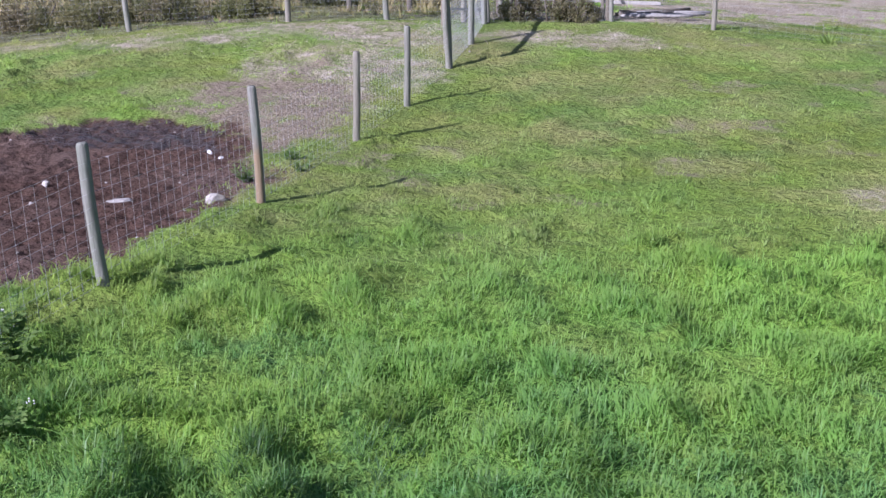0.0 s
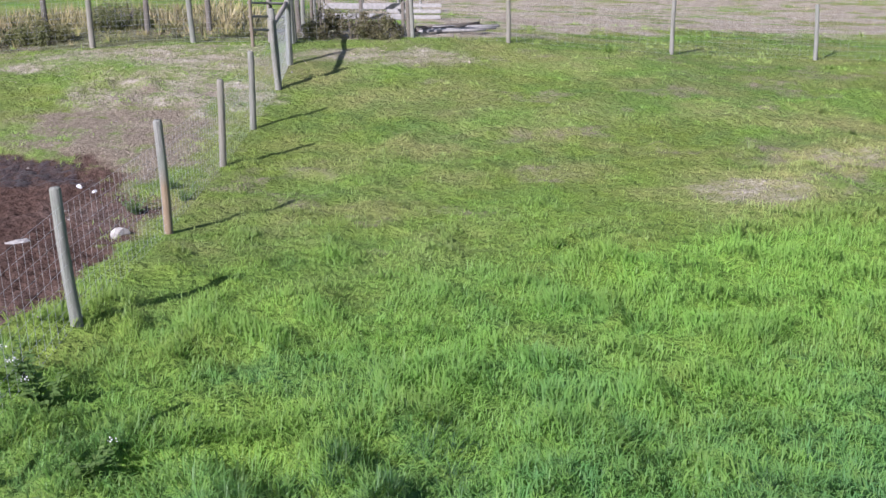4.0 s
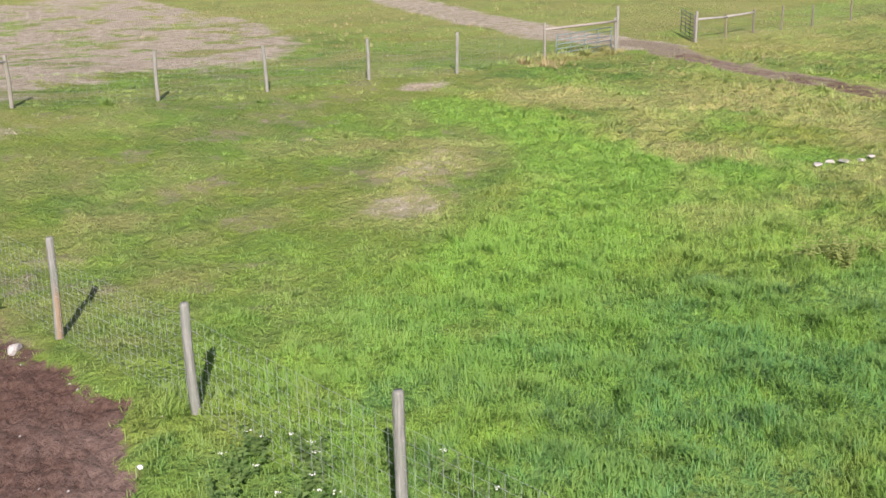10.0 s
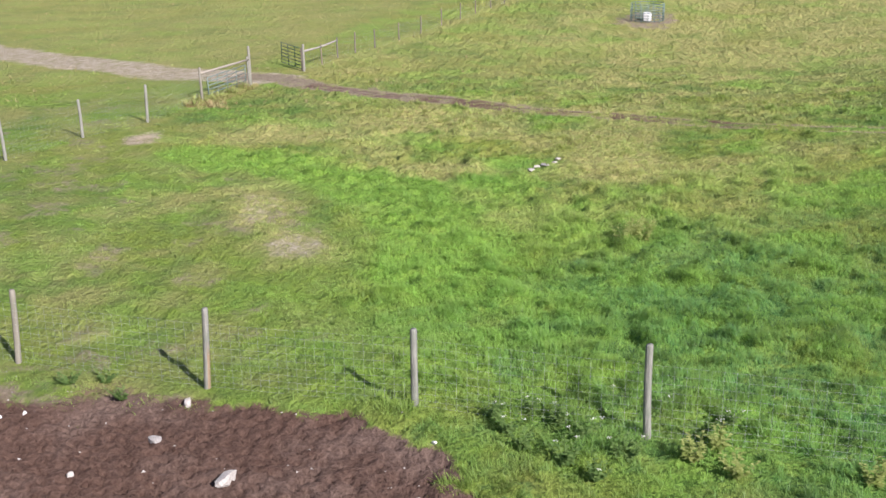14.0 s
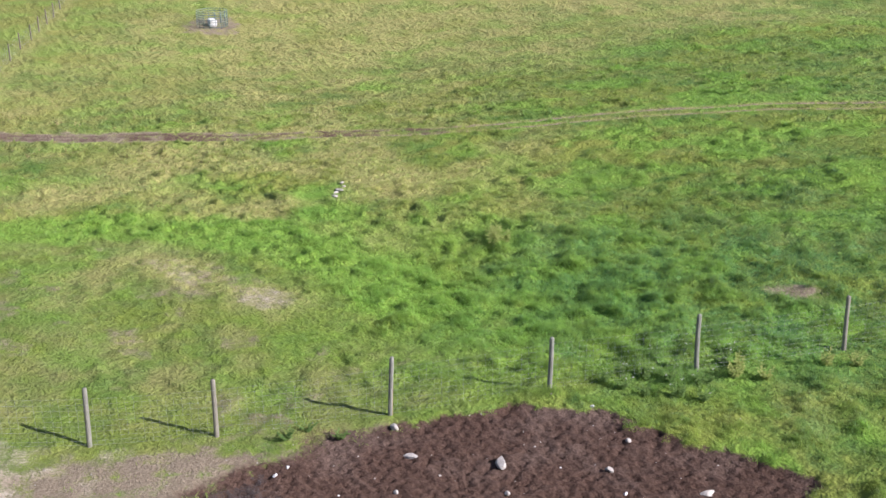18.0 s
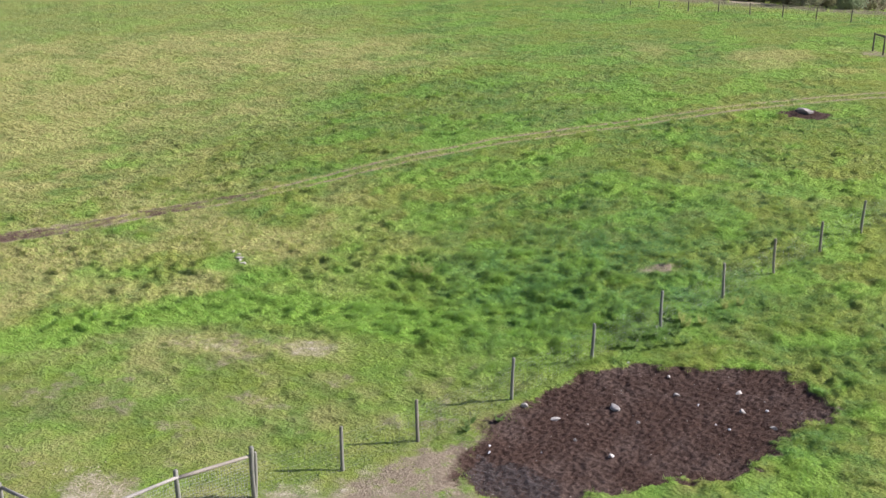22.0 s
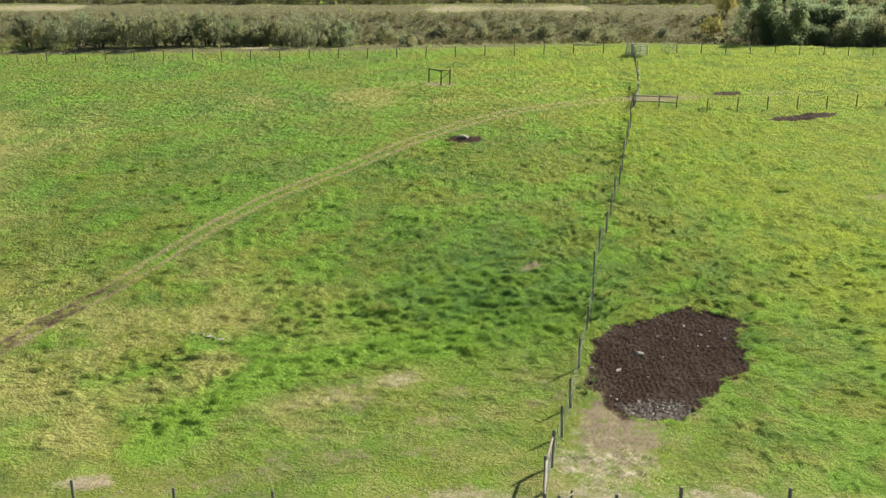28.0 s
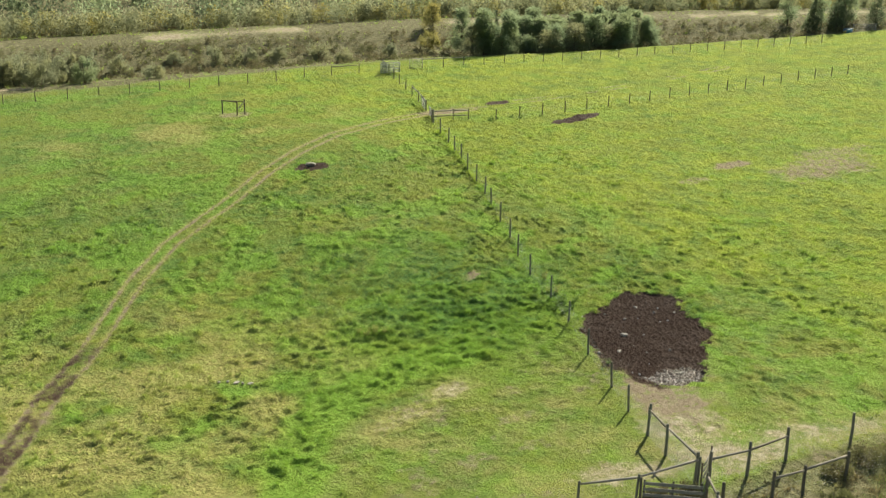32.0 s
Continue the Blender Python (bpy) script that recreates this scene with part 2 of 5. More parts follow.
    road = np.maximum(road, 0.24 * (1 - smooth(4.5, 9, d + 3 * (fbm(x, y, 4, 34) - 0.5))))
    straw = np.maximum(straw, road)
    rim = 53.6 + 0.03 * np.maximum(x - 27, 0) ** 2 + 6.0 * (fbm(x, y, 4, 36) - 0.5)
    yard = smooth(-2.4, 3.2, y - rim) * smooth(6.0, 9.5, x + 1.5 * (fbm(x, y, 3, 35) - 0.5)) * (1 - smooth(118, 132, y))
    straw = np.maximum(straw, yard * (0.3 + 0.85 * smooth(0.3, 0.65, fbm(x, y, 2.2, 37))))
    lane = smooth(40.8, 43.5, y - 2.6 * (fbm(x, y, 3, 38) - 0.5) + 0.12 * (x + 8)) * (1 - smooth(46.0, 47.4, y - 0.13 * (x + 8) + 1.0 * (fbm(x, y, 1.5, 39) - 0.5)))
    lane = lane * smooth(-42, -30, x) * (1 - smooth(-1, 1, x))
    straw = np.maximum(straw, lane * (0.12 + 0.66 * fbm(x, y, 1.6, 40)))
    straw = np.maximum(straw, 0.5 * blob(x, y, 4.9, 43.4, 4.6, 1.9, 0.5, -0.2, 0.9, 1.6, 42))
    straw = np.maximum(straw, 0.6 * blob(x, y, -4.0, 38.0, 3.4, 4.2, 0.7, 0.2, 1.3, 1.4, 43))
    straw = np.maximum(straw, 0.62 * blob(x, y, 30.2, 38.8, 2.0, 1.1, 0.6, 0.0, 1.4, 1.0, 16))
    straw = np.maximum(straw, 0.9 * blob(x, y, 39, -112.2, 6.5, 1.1, 0.3, 0.0, 0.6, 2.0, 95))
    straw = np.maximum(straw, 0.95 * blob(x, y, 6.5, 50.0, 6.5, 2.4, 0.4, -0.1, 0.6, 1.6, 96) * (0.6 + 0.6 * fbm(x, y, 1.5, 97)))
    straw = np.maximum(straw, 0.5 * blob(x, y, 9.9, 24.2, 2.0, 1.4, 0.45, 0.3, 0.6, 1.2, 13))
    straw = np.maximum(straw, 0.36 * blob(x, y, 15.6, 27.2, 3.2, 1.1, 0.4, 0.3, 0.8, 1.2, 14))
    straw = np.maximum(straw, 0.7 * blob(x, y, -4.6, 34.0, 2.8, 4.4, 0.5, 0.2, 1.2, 1.6, 98) * west * (0.5 + 0.7 * fbm(x, y, 1.6, 99)))
    # dry, yellowing grass, and a pale floor that paints sheen on the eastern field
    dry = smooth(0.5, 0.72, fbm(x, y, 11, 51)) * (0.35 + 0.65 * smooth(0.4, 0.65, fbm(x, y, 2.4, 52)))
    east = blob(x, y, 32, 16, 17, 17, 0.5, -0.5, 0.5, 6, 53) + 0.8 * blob(x, y, 70, 12, 26, 30, 0.5, 0.0, 0.6, 8, 54)
    dry = dry * (0.1 + 0.9 * np.clip(east, 0, 1)) + 0.85 * np.clip(east, 0, 1) * smooth(0.35, 0.7, fbm(x, y, 5, 55))
    dry = np.maximum(dry, 0.95 * smooth(38, 50, y - 0.0 * x + 0.22 * (x - 60) - 5 * (fbm(x, y, 6, 56) - 0.5)) * smooth(46, 58, x) * (0.4 + 0.6 * fbm(x, y, 4, 57)))
    # backlit sheen of the tilted eastern grass, put into the colour as straw
    dry = np.maximum(dry, 0.42 * smooth(46, 78, x + 0.3 * y) * smooth(-95, -60, y) * (0.6 + 0.5 * fbm(x, y, 7, 125)))
    nf, _ = near_line(x, y, ((44, 40.6), (52, 39.2), (52.1, 39.2)))
    dry = np.maximum(dry, 0.8 * np.exp(-(nf / 1.6) ** 2))
    ne, _ = near_line(x, y, ((61, 36.9), (78, 33.4), (120, 22.5), (150, 15)))
    dry = np.maximum(dry, 0.8 * np.exp(-(ne / 2.2) ** 2))
    dry = np.maximum(dry, 0.75 * blob(x, y, 15, -66, 26, 9, 0.6, 0.1, 0.5, 9, 58) * smooth(0.35, 0.7, fbm(x, y, 5, 59)))
    dry = np.maximum(dry, 0.4 * smooth(-103, -108, y - 2 * (fbm(x, y, 4, 60) - 0.5)) * (0.45 + 0.55 * fbm(x, y, 5, 61)))
    dry = np.maximum(dry, 0.4 * smooth(0.5, 0.68, fbm(x, y, 3.4, 76)) * smooth(24, 34, y + 0.15 * x))
    d, t = near_line(x, y, TRACK)
    dry = np.maximum(dry, 0.95 * np.exp(-((d - 0.9) / 0.42) ** 2))
    dry = np.maximum(dry, 0.95 * pale_grass(x, y))
    dry = np.maximum(dry, 0.8 * np.maximum(blob(x, y, 9.9, 24.2, 2.4, 1.8, 0.5, 0.3, 0.8, 1.2, 13), blob(x, y, 15.6, 27.2, 4.0, 1.6, 0.5, 0.3, 0.8, 1.2, 14)))
    # tall lush grass, and grass grazed short
    lush = blob(x, y, 0.8, 3.5, 10.5, 9, 0.5, 0.1, 0.9, 3, 62) * (0.45 + 0.75 * smooth(0.3, 0.65, fbm(x, y, 1.6, 69)))
    lush = np.maximum(lush, blob(x, y, -1, -8, 12, 13, 0.5, 0.0, 0.8, 4, 63) * (0.05 + 0.5 * smooth(0.35, 0.7, fbm(x, y, 3, 64))))
    lush = np.maximum(lush, 0.8 * blob(x, y, 2, 9, 12, 8, 0.5, 0.0, 0.9, 2.5, 80) * smooth(0.4, 0.65, fbm(x, y, 1.8, 81)))
    lush = np.maximum(lush, 0.2 * smooth(0.52, 0.66, fbm(x, y, 7, 65)) * smooth(0, -14, y))
    vivid = np.maximum(1 - smooth(2.0, 4.4, near_line(x, y, STRIP)[0] + 3.5 * (fbm(x, y, 2.5, 66) - 0.5)), 0.85 * smooth(0.5, 0.62, fbm(x, y, 3.4, 70)))
    vivid = np.maximum(vivid, 0.85 * blob(x, y, 4, 14, 13, 11, 0.5, 0.2, 0.9, 3, 84) * (0.4 + 0.8 * fbm(x, y, 2.2, 85)))
    vivid = np.maximum(vivid, 0.7 * blob(x, y, 12, 34, 3.5, 1.6, 0.6, 0.2, 0.8, 1.5, 75))
    lush = np.maximum(lush, 0.7 * smooth(0.46, 0.6, fbm(x, y, 3.2, 67)) * smooth(-13, -20, x) * smooth(36, 26, y) * (0.45 + 0.55 * smooth(-55, -25, y)))
    lush = np.maximum(lush, 0.42 * smooth(5, 30, x) * smooth(-5, -30, y) * (0.4 + 0.9 * fbm(x, y, 8, 120)))
    short = 0.8 * grazed(x, y) * (1 - smooth(48, 56, y))
    short = np.maximum(short, smooth(-20, -24, x + 0 * y) * 0.2)
    bank = smooth(-105.5, -109, y + 3 * (fbm(x, y, 5, 78) - 0.5)) * (0.55 + 0.6 * fbm(x, y, 7, 79)) * (1 - 0.9 * np.clip((road - 0.38) * 3, 0, 1))
    weedy = smooth(46.4, 47.6, y - 0.13 * (x + 8) + 1.5 * (fbm(x, y, 2, 89) - 0.5)) * (1 - smooth(72, 92, y + 26 * (fbm(x, y, 9, 129) - 0.5))) * (1 - smooth(1.0, 3.0, x - 0.35 * (y - 48)))
    bank = np.maximum(bank, weedy * (0.35 + 0.6 * fbm(x, y, 2.5, 90)))
    far = np.maximum(smooth(-40, -85, y + 6 * (fbm(x, y, 9, 82) - 0.5)) * (1 - smooth(-30, 20, x) * 0.95), 0.85 * smooth(-16, -30, x + 0.2 * y) * smooth(44, 34, y)) * smooth(-107, -104, y)
    band = 1 - smooth(1.8, 3.6, near_line(x, y, STRIP)[0] + 3.0 * (fbm(x, y, 1.8, 66) - 0.5))
    vivid, short, dry, lush = np.maximum(vivid, band), short * (1 - 0.9 * band), dry * (1 - 0.85 * band), lush * (1 - 0.8 * band)
    coarse = np.maximum(smooth(34, 46, np.abs(x)), np.maximum(smooth(-14, -24, y), smooth(42, 50, y)))
    return dict(coarse=coarse * smooth(-108, -104, y), far=np.clip(far * (0.5 + 0.8 * fbm(x, y, 6, 83)), 0, 1), bank=np.clip(bank, 0, 1), mud=mud, wet=wet, dirt=np.clip(dirt, 0, 1), straw=np.clip(straw, 0, 1), dry=np.clip(dry, 0, 1), lush=np.clip(lush, 0, 1), short=np.clip(short, 0, 1), vivid=np.clip(vivid, 0, 1))


# ---- materials ----
def material(name):
    m = bpy.data.materials.new(name)
    m.use_nodes = True
    nt = m.node_tree
    bsdf = nt.nodes["Principled BSDF"]
    return m, nt, bsdf


def nd(nt, kind, ins=None):
    n = nt.nodes.new(kind)
    for k, v in (ins or {}).items():
        if isinstance(v, bpy.types.NodeSocket):
            nt.links.new(v, n.inputs[k])
        else:
            n.inputs[k].default_value = v
    return n


def tex(nt, scale, detail=3.0, rough=0.55, vec=None, dims="3D"):
    n = nd(nt, "ShaderNodeTexNoise", {"Scale": scale, "Detail": detail, "Roughness": rough})
    if vec is not None:
        nt.links.new(vec, n.inputs["Vector"])
    return n.outputs["Fac"]


def ramp(nt, fac, lo, hi, a=0.0, b=1.0):
    n = nd(nt, "ShaderNodeMapRange", {"Value": fac, "From Min": lo, "From Max": hi, "To Min": a, "To Max": b})
    n.clamp = True
    return n.outputs[0]


def mix(nt, fac, a, b):
    n = nt.nodes.new("ShaderNodeMix")
    n.data_type = "RGBA"
    for s, v in ((n.inputs[0], fac), (n.inputs[6], a), (n.inputs[7], b)):
        if isinstance(v, bpy.types.NodeSocket):
            nt.links.new(v, s)
        elif isinstance(v, (tuple, list)):
            s.default_value = (*v, 1.0) if len(v) == 3 else v
        else:
            s.default_value = v
    return n.outputs[2]


def mul(nt, a, b, op="MULTIPLY"):
    n = nt.nodes.new("ShaderNodeMath")
    n.operation = op
    for s, v in ((n.inputs[0], a), (n.inputs[1], b)):
        if isinstance(v, bpy.types.NodeSocket):
            nt.links.new(v, s)
        else:
            s.default_value = v
    return n.outputs[0]


def attr(nt, name):
    n = nt.nodes.new("ShaderNodeAttribute")
    n.attribute_name = name
    return n.outputs["Fac"]


def bump(nt, bsdf, h, strength, dist):
    b = nd(nt, "ShaderNodeBump", {"Height": h, "Strength": strength, "Distance": dist})
    nt.links.new(b.outputs[0], bsdf.inputs["Normal"])


def wpos(nt):
    return nd(nt, "ShaderNodeNewGeometry").outputs["Position"]


def grass_colour(nt, pos):
    """Green that changes over metres, with lush, dry and grazed places; dry also paints the eastern sheen."""
    big, mid, fine = tex(nt, 0.09, 5, 0.6, pos), tex(nt, 0.38, 4, 0.6, pos), tex(nt, 2.6, 3, vec=pos)
    c = mix(nt, ramp(nt, big, 0.42, 0.58), GREEN_A, GREEN_B)
    c = mix(nt, ramp(nt, mid, 0.45, 0.65, 0.0, 0.75), c, GREEN_C)
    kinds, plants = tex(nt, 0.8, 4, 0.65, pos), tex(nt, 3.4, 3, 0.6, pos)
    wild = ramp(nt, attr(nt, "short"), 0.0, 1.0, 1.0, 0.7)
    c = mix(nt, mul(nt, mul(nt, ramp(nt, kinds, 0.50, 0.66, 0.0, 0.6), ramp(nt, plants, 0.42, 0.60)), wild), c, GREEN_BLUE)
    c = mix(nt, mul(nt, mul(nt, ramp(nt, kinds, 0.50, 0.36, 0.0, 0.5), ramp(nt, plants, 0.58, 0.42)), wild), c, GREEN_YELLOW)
    c = mix(nt, mul(nt, attr(nt, "vivid"), ramp(nt, fine, 0.3, 0.7, 0.6, 0.95)), c, GREEN_VIVID)
    c = mix(nt, mul(nt, attr(nt, "lush"), ramp(nt, mul(nt, mul(nt, mid, 0.5), mul(nt, plants, 0.5), "ADD"), 0.42, 0.58, 0.15, 0.85)), c, GREEN_LUSH)
    c = mix(nt, mul(nt, attr(nt, "short"), ramp(nt, fine, 0.3, 0.7, 0.35, 0.85)), c, mix(nt, ramp(nt, mul(nt, mul(nt, mid, 0.5), mul(nt, tex(nt, 0.16, 3, vec=pos), 0.5), "ADD"), 0.46, 0.58), mix(nt, ramp(nt, tex(nt, 0.9, 3, vec=pos), 0.4, 0.6), GREEN_SHORT, GREEN_LIME), GREEN_WORN))
    c = mix(nt, mul(nt, attr(nt, "far"), ramp(nt, mid, 0.35, 0.6, 0.15, 1.0)), c, GREEN_FAR)
    c = mix(nt, mul(nt, attr(nt, "dry"), ramp(nt, fine, 0.3, 0.65, 0.45, 1.0)), c, STRAW_DRY_SHEEN)
    return c, fine


GREEN_A, GREEN_B, GREEN_C = (0.201, 0.258, 0.045), (0.108, 0.210, 0.040), (0.265, 0.285, 0.072)
GREEN_LIME = (0.192, 0.285, 0.045)
GREEN_WORN, GREEN_FAR = (0.248, 0.256, 0.108), (0.299, 0.385, 0.047)
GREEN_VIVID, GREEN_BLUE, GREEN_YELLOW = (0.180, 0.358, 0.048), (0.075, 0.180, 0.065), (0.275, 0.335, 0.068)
GREEN_LUSH, GREEN_SHORT, STRAW_DRY_SHEEN = (0.082, 0.226, 0.072), (0.142, 0.215, 0.052), (0.400, 0.375, 0.142)


def ground_material():
    m, nt, b = material("pasture_ground")
    pos = wpos(nt)
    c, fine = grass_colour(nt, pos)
    micro, grit, mid = tex(nt, 9.0, 5, 0.65, pos), tex(nt, 26.0, 3, 0.6, pos), tex(nt, 1.3, 4, 0.6, pos)
    c = mix(nt, ramp(nt, micro, 0.38, 0.62, 0.0, 0.6), c, mix(nt, 0.5, c, (0.055, 0.07, 0.022)))
    c = mix(nt, ramp(nt, grit, 0.5, 0.68, 0.0, 0.4), c, mix(nt, 0.4, c, (0.40, 0.46, 0.14)))
    bank_c = mix(nt, ramp(nt, mid, 0.35, 0.65), (0.105, 0.106, 0.055), (0.235, 0.228, 0.13))
    c = mix(nt, ramp(nt, attr(nt, "bank"), 0.25, 0.75), c, bank_c)
    straw_c = mix(nt, ramp(nt, mul(nt, mul(nt, micro, 0.65), mul(nt, mid, 0.35), "ADD"), 0.40, 0.60), (0.22, 0.182, 0.12), (0.53, 0.47, 0.36))
    c = mix(nt, ramp(nt, mul(nt, attr(nt, "straw"), mul(nt, ramp(nt, micro, 0.2, 0.8, 0.6, 1.4), ramp(nt, mid, 0.3, 0.7, 0.6, 1.4))), 0.25, 0.7), c, straw_c)
    dirt_c = mix(nt, ramp(nt, micro, 0.3, 0.7), (0.172, 0.137, 0.094), (0.355, 0.300, 0.215))
    c = mix(nt, ramp(nt, mul(nt, attr(nt, "dirt"), mul(nt, ramp(nt, mid, 0.3, 0.7, 0.35, 1.5), ramp(nt, micro, 0.3, 0.7, 0.7, 1.3))), 0.25, 0.7), c, dirt_c)
    mud_c = mix(nt, ramp(nt, micro, 0.3, 0.7), (0.052, 0.030, 0.022), (0.135, 0.088, 0.067))
    mud_c = mix(nt, ramp(nt, tex(nt, 0.22, 4, 0.6, pos), 0.46, 0.62, 0.0, 0.5), mud_c, mix(nt, ramp(nt, micro, 0.3, 0.7), (0.11, 0.078, 0.064), (0.23, 0.178, 0.145)))
    mud_f = ramp(nt, mul(nt, attr(nt, "mud"), mul(nt, ramp(nt, micro, 0.3, 0.7, 0.7, 1.3), ramp(nt, mid, 0.3, 0.7, 0.75, 1.25))), 0.3, 0.62)
    c = mix(nt, mud_f, c, mud_c)
    wet_f = ramp(nt, mul(nt, attr(nt, "wet"), mul(nt, ramp(nt, mid, 0.3, 0.7, 0.5, 1.4), ramp(nt, micro, 0.38, 0.62, 0.3, 1.5))), 0.45, 0.7)
    c = mix(nt, wet_f, c, (0.058, 0.042, 0.035))
    nt.links.new(c, b.inputs["Base Color"])
    nt.links.new(ramp(nt, mud_f, 0.0, 1.0, 0.0, 0.8), b.inputs["Diffuse Roughness"])
    nt.links.new(ramp(nt, wet_f, 0.0, 1.0, 0.08, 0.35), b.inputs["Specular IOR Level"])
    nt.links.new(ramp(nt, wet_f, 0.0, 1.0, 0.95, 0.3), b.inputs["Roughness"])
    h = mul(nt, mul(nt, micro, 0.7), mul(nt, grit, 0.3), "ADD")
    leafy = nd(nt, "ShaderNodeTexVoronoi", {"Vector": pos, "Scale": 6.5, "Randomness": 1.0}).outputs["Distance"]
    green = mul(nt, 1.0, ramp(nt, mul(nt, attr(nt, "mud"), mul(nt, attr(nt, "dirt"), attr(nt, "straw"), "ADD"), "ADD"), 0.15, 0.6), "SUBTRACT")
    billow = ramp(nt, tex(nt, 0.9, 3, 0.6, pos), 0.42, 0.72)
    small = ramp(nt, tex(nt, 3.0, 2, 0.6, pos), 0.42, 0.70)
    h = mul(nt, h, mul(nt, mul(nt, small, mul(nt, green, mul(nt, ramp(nt, attr(nt, "coarse"), 0.0, 1.0, 0.64, 0.75), ramp(nt, attr(nt, "short"), 0.0, 1.0, 1.0, 0.9)))), 0.75), "ADD")
    h = mul(nt, h, mul(nt, mul(nt, billow, mul(nt, attr(nt, "coarse"), mul(nt, green, ramp(nt, tex(nt, 0.13, 3, 0.6, pos), 0.4, 0.62, 0.4, 1.0)))), 1.35), "ADD")
    bump(nt, b, mul(nt, mul(nt, h, mul(nt, mid, 0.8), "ADD"), mul(nt, mul(nt, leafy, mul(nt, green, ramp(nt, attr(nt, "coarse"), 0.0, 1.0, 0.4, 0.8))), -0.5), "ADD"), 1.0, 0.2)
    return m


def blade_material():
    m, nt, b = material("grass_blade")
    pos = wpos(nt)
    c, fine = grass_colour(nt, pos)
    isl = nd(nt, "ShaderNodeNewGeometry").outputs["Random Per Island"]
    c = mix(nt, ramp(nt, isl, 0.0, 1.0, 0.0, 0.22), c, mix(nt, ramp(nt, isl, 0.8, 1.0), (0.12, 0.25, 0.045), (0.24, 0.28, 0.09)))
    c = nd(nt, "ShaderNodeHueSaturation", {"Color": c, "Value": 1.72, "Saturation": 0.94}).outputs[0]
    way = nt.nodes.new("ShaderNodeAttribute")
    way.attribute_name = "lie"
    facing = nt.nodes.new("ShaderNodeMix")
    facing.data_type = "VECTOR"
    facing.inputs[0].default_value = 0.25
    nt.links.new(way.outputs["Vector"], facing.inputs[4])
    nt.links.new(nd(nt, "ShaderNodeNewGeometry").outputs["Normal"], facing.inputs[5])
    facing = nd(nt, "ShaderNodeVectorMath", {0: facing.outputs[1]})
    facing.operation = "NORMALIZE"
    d = nd(nt, "ShaderNodeBsdfDiffuse", {"Color": c, "Roughness": 0.8, "Normal": facing.outputs[0]})
    tr = nd(nt, "ShaderNodeBsdfTranslucent", {"Color": mix(nt, 0.35, c, (0.36, 0.50, 0.06))})
    gl = nd(nt, "ShaderNodeBsdfGlossy", {"Color": (0.8, 0.9, 0.8, 1), "Roughness": 0.45})
    a = nd(nt, "ShaderNodeMixShader", {0: 0.64})
    nt.links.new(d.outputs[0], a.inputs[1])
    nt.links.new(tr.outputs[0], a.inputs[2])
    e = nd(nt, "ShaderNodeMixShader", {0: 0.015})
    nt.links.new(a.outputs[0], e.inputs[1])
    nt.links.new(gl.outputs[0], e.inputs[2])
    nt.links.new(e.outputs[0], nt.nodes["Material Output"].inputs["Surface"])
    return m


def leaf_material(name, dark, light, tint=None, thin=0.75):
    m, nt, b = material(name)
    isl = nd(nt, "ShaderNodeNewGeometry").outputs["Random Per Island"]
    n = tex(nt, 0.25, 2, vec=wpos(nt))
    c = mix(nt, isl, dark, light)
    if tint:
        c = mix(nt, ramp(nt, n, 0.42, 0.62, 0.0, 0.8), c, tint)
    d = nd(nt, "ShaderNodeBsdfDiffuse", {"Color": c})
    tr = nd(nt, "ShaderNodeBsdfTranslucent", {"Color": c})
    a = nd(nt, "ShaderNodeMixShader", {0: thin})
    nt.links.new(d.outputs[0], a.inputs[1])
    nt.links.new(tr.outputs[0], a.inputs[2])
    nt.links.new(a.outputs[0], nt.nodes["Material Output"].inputs["Surface"])
    return m


def wood_material(name, dark, light, moss=(0.16, 0.19, 0.14)):
    m, nt, b = material(name)
    co = nd(nt, "ShaderNodeTexCoord").outputs["Object"]
    mp = nd(nt, "ShaderNodeMapping", {"Vector": co, "Scale": (22.0, 22.0, 1.6)})
    grain = tex(nt, 1.0, 6, 0.7, mp.outputs[0])
    blotch = tex(nt, 2.2, 3, 0.6, wpos(nt))
    rnd = nd(nt, "ShaderNodeObjectInfo").outputs["Random"]
    c = mix(nt, ramp(nt, grain, 0.3, 0.7), dark, light)
    c = mix(nt, ramp(nt, blotch, 0.45, 0.7, 0.0, 0.55), c, moss)
    c = mix(nt, mul(nt, mul(nt, rnd, rnd), 0.4), c, (0.25, 0.20, 0.13))
    nt.links.new(c, b.inputs["Base Color"])
    b.inputs["Roughness"].default_value = 0.9
    b.inputs["Specular IOR Level"].default_value = 0.15
    bump(nt, b, grain, 1.0, 0.03)
    return m


def stained_wood():
    """Grey post wood that is stained orange-brown lower down where the bark came off on one side."""
    m = POST_WOOD.copy()
    m.name = "stained_post_wood"
    nt = m.node_tree
    b = nt.nodes["Principled BSDF"]
    old = b.inputs["Base Color"].links[0].from_socket
    z = nd(nt, "ShaderNodeSeparateXYZ", {0: nd(nt, "ShaderNodeTexCoord").outputs["Object"]}).outputs[2]
    edge = mul(nt, z, mul(nt, tex(nt, 3.0, 4, 0.6, nd(nt, "ShaderNodeTexCoord").outputs["Object"]), 0.7), "ADD")
    side = ramp(nt, nd(nt, "ShaderNodeSeparateXYZ", {0: nd(nt, "ShaderNodeNewGeometry").outputs["Normal"]}).outputs[1], -0.3, -0.7)
    nt.links.new(mix(nt, mul(nt, side, ramp(nt, edge, 1.75, 1.35, 0.0, 0.55)), old, (0.30, 0.18, 0.085)), b.inputs["Base Color"])
    return m


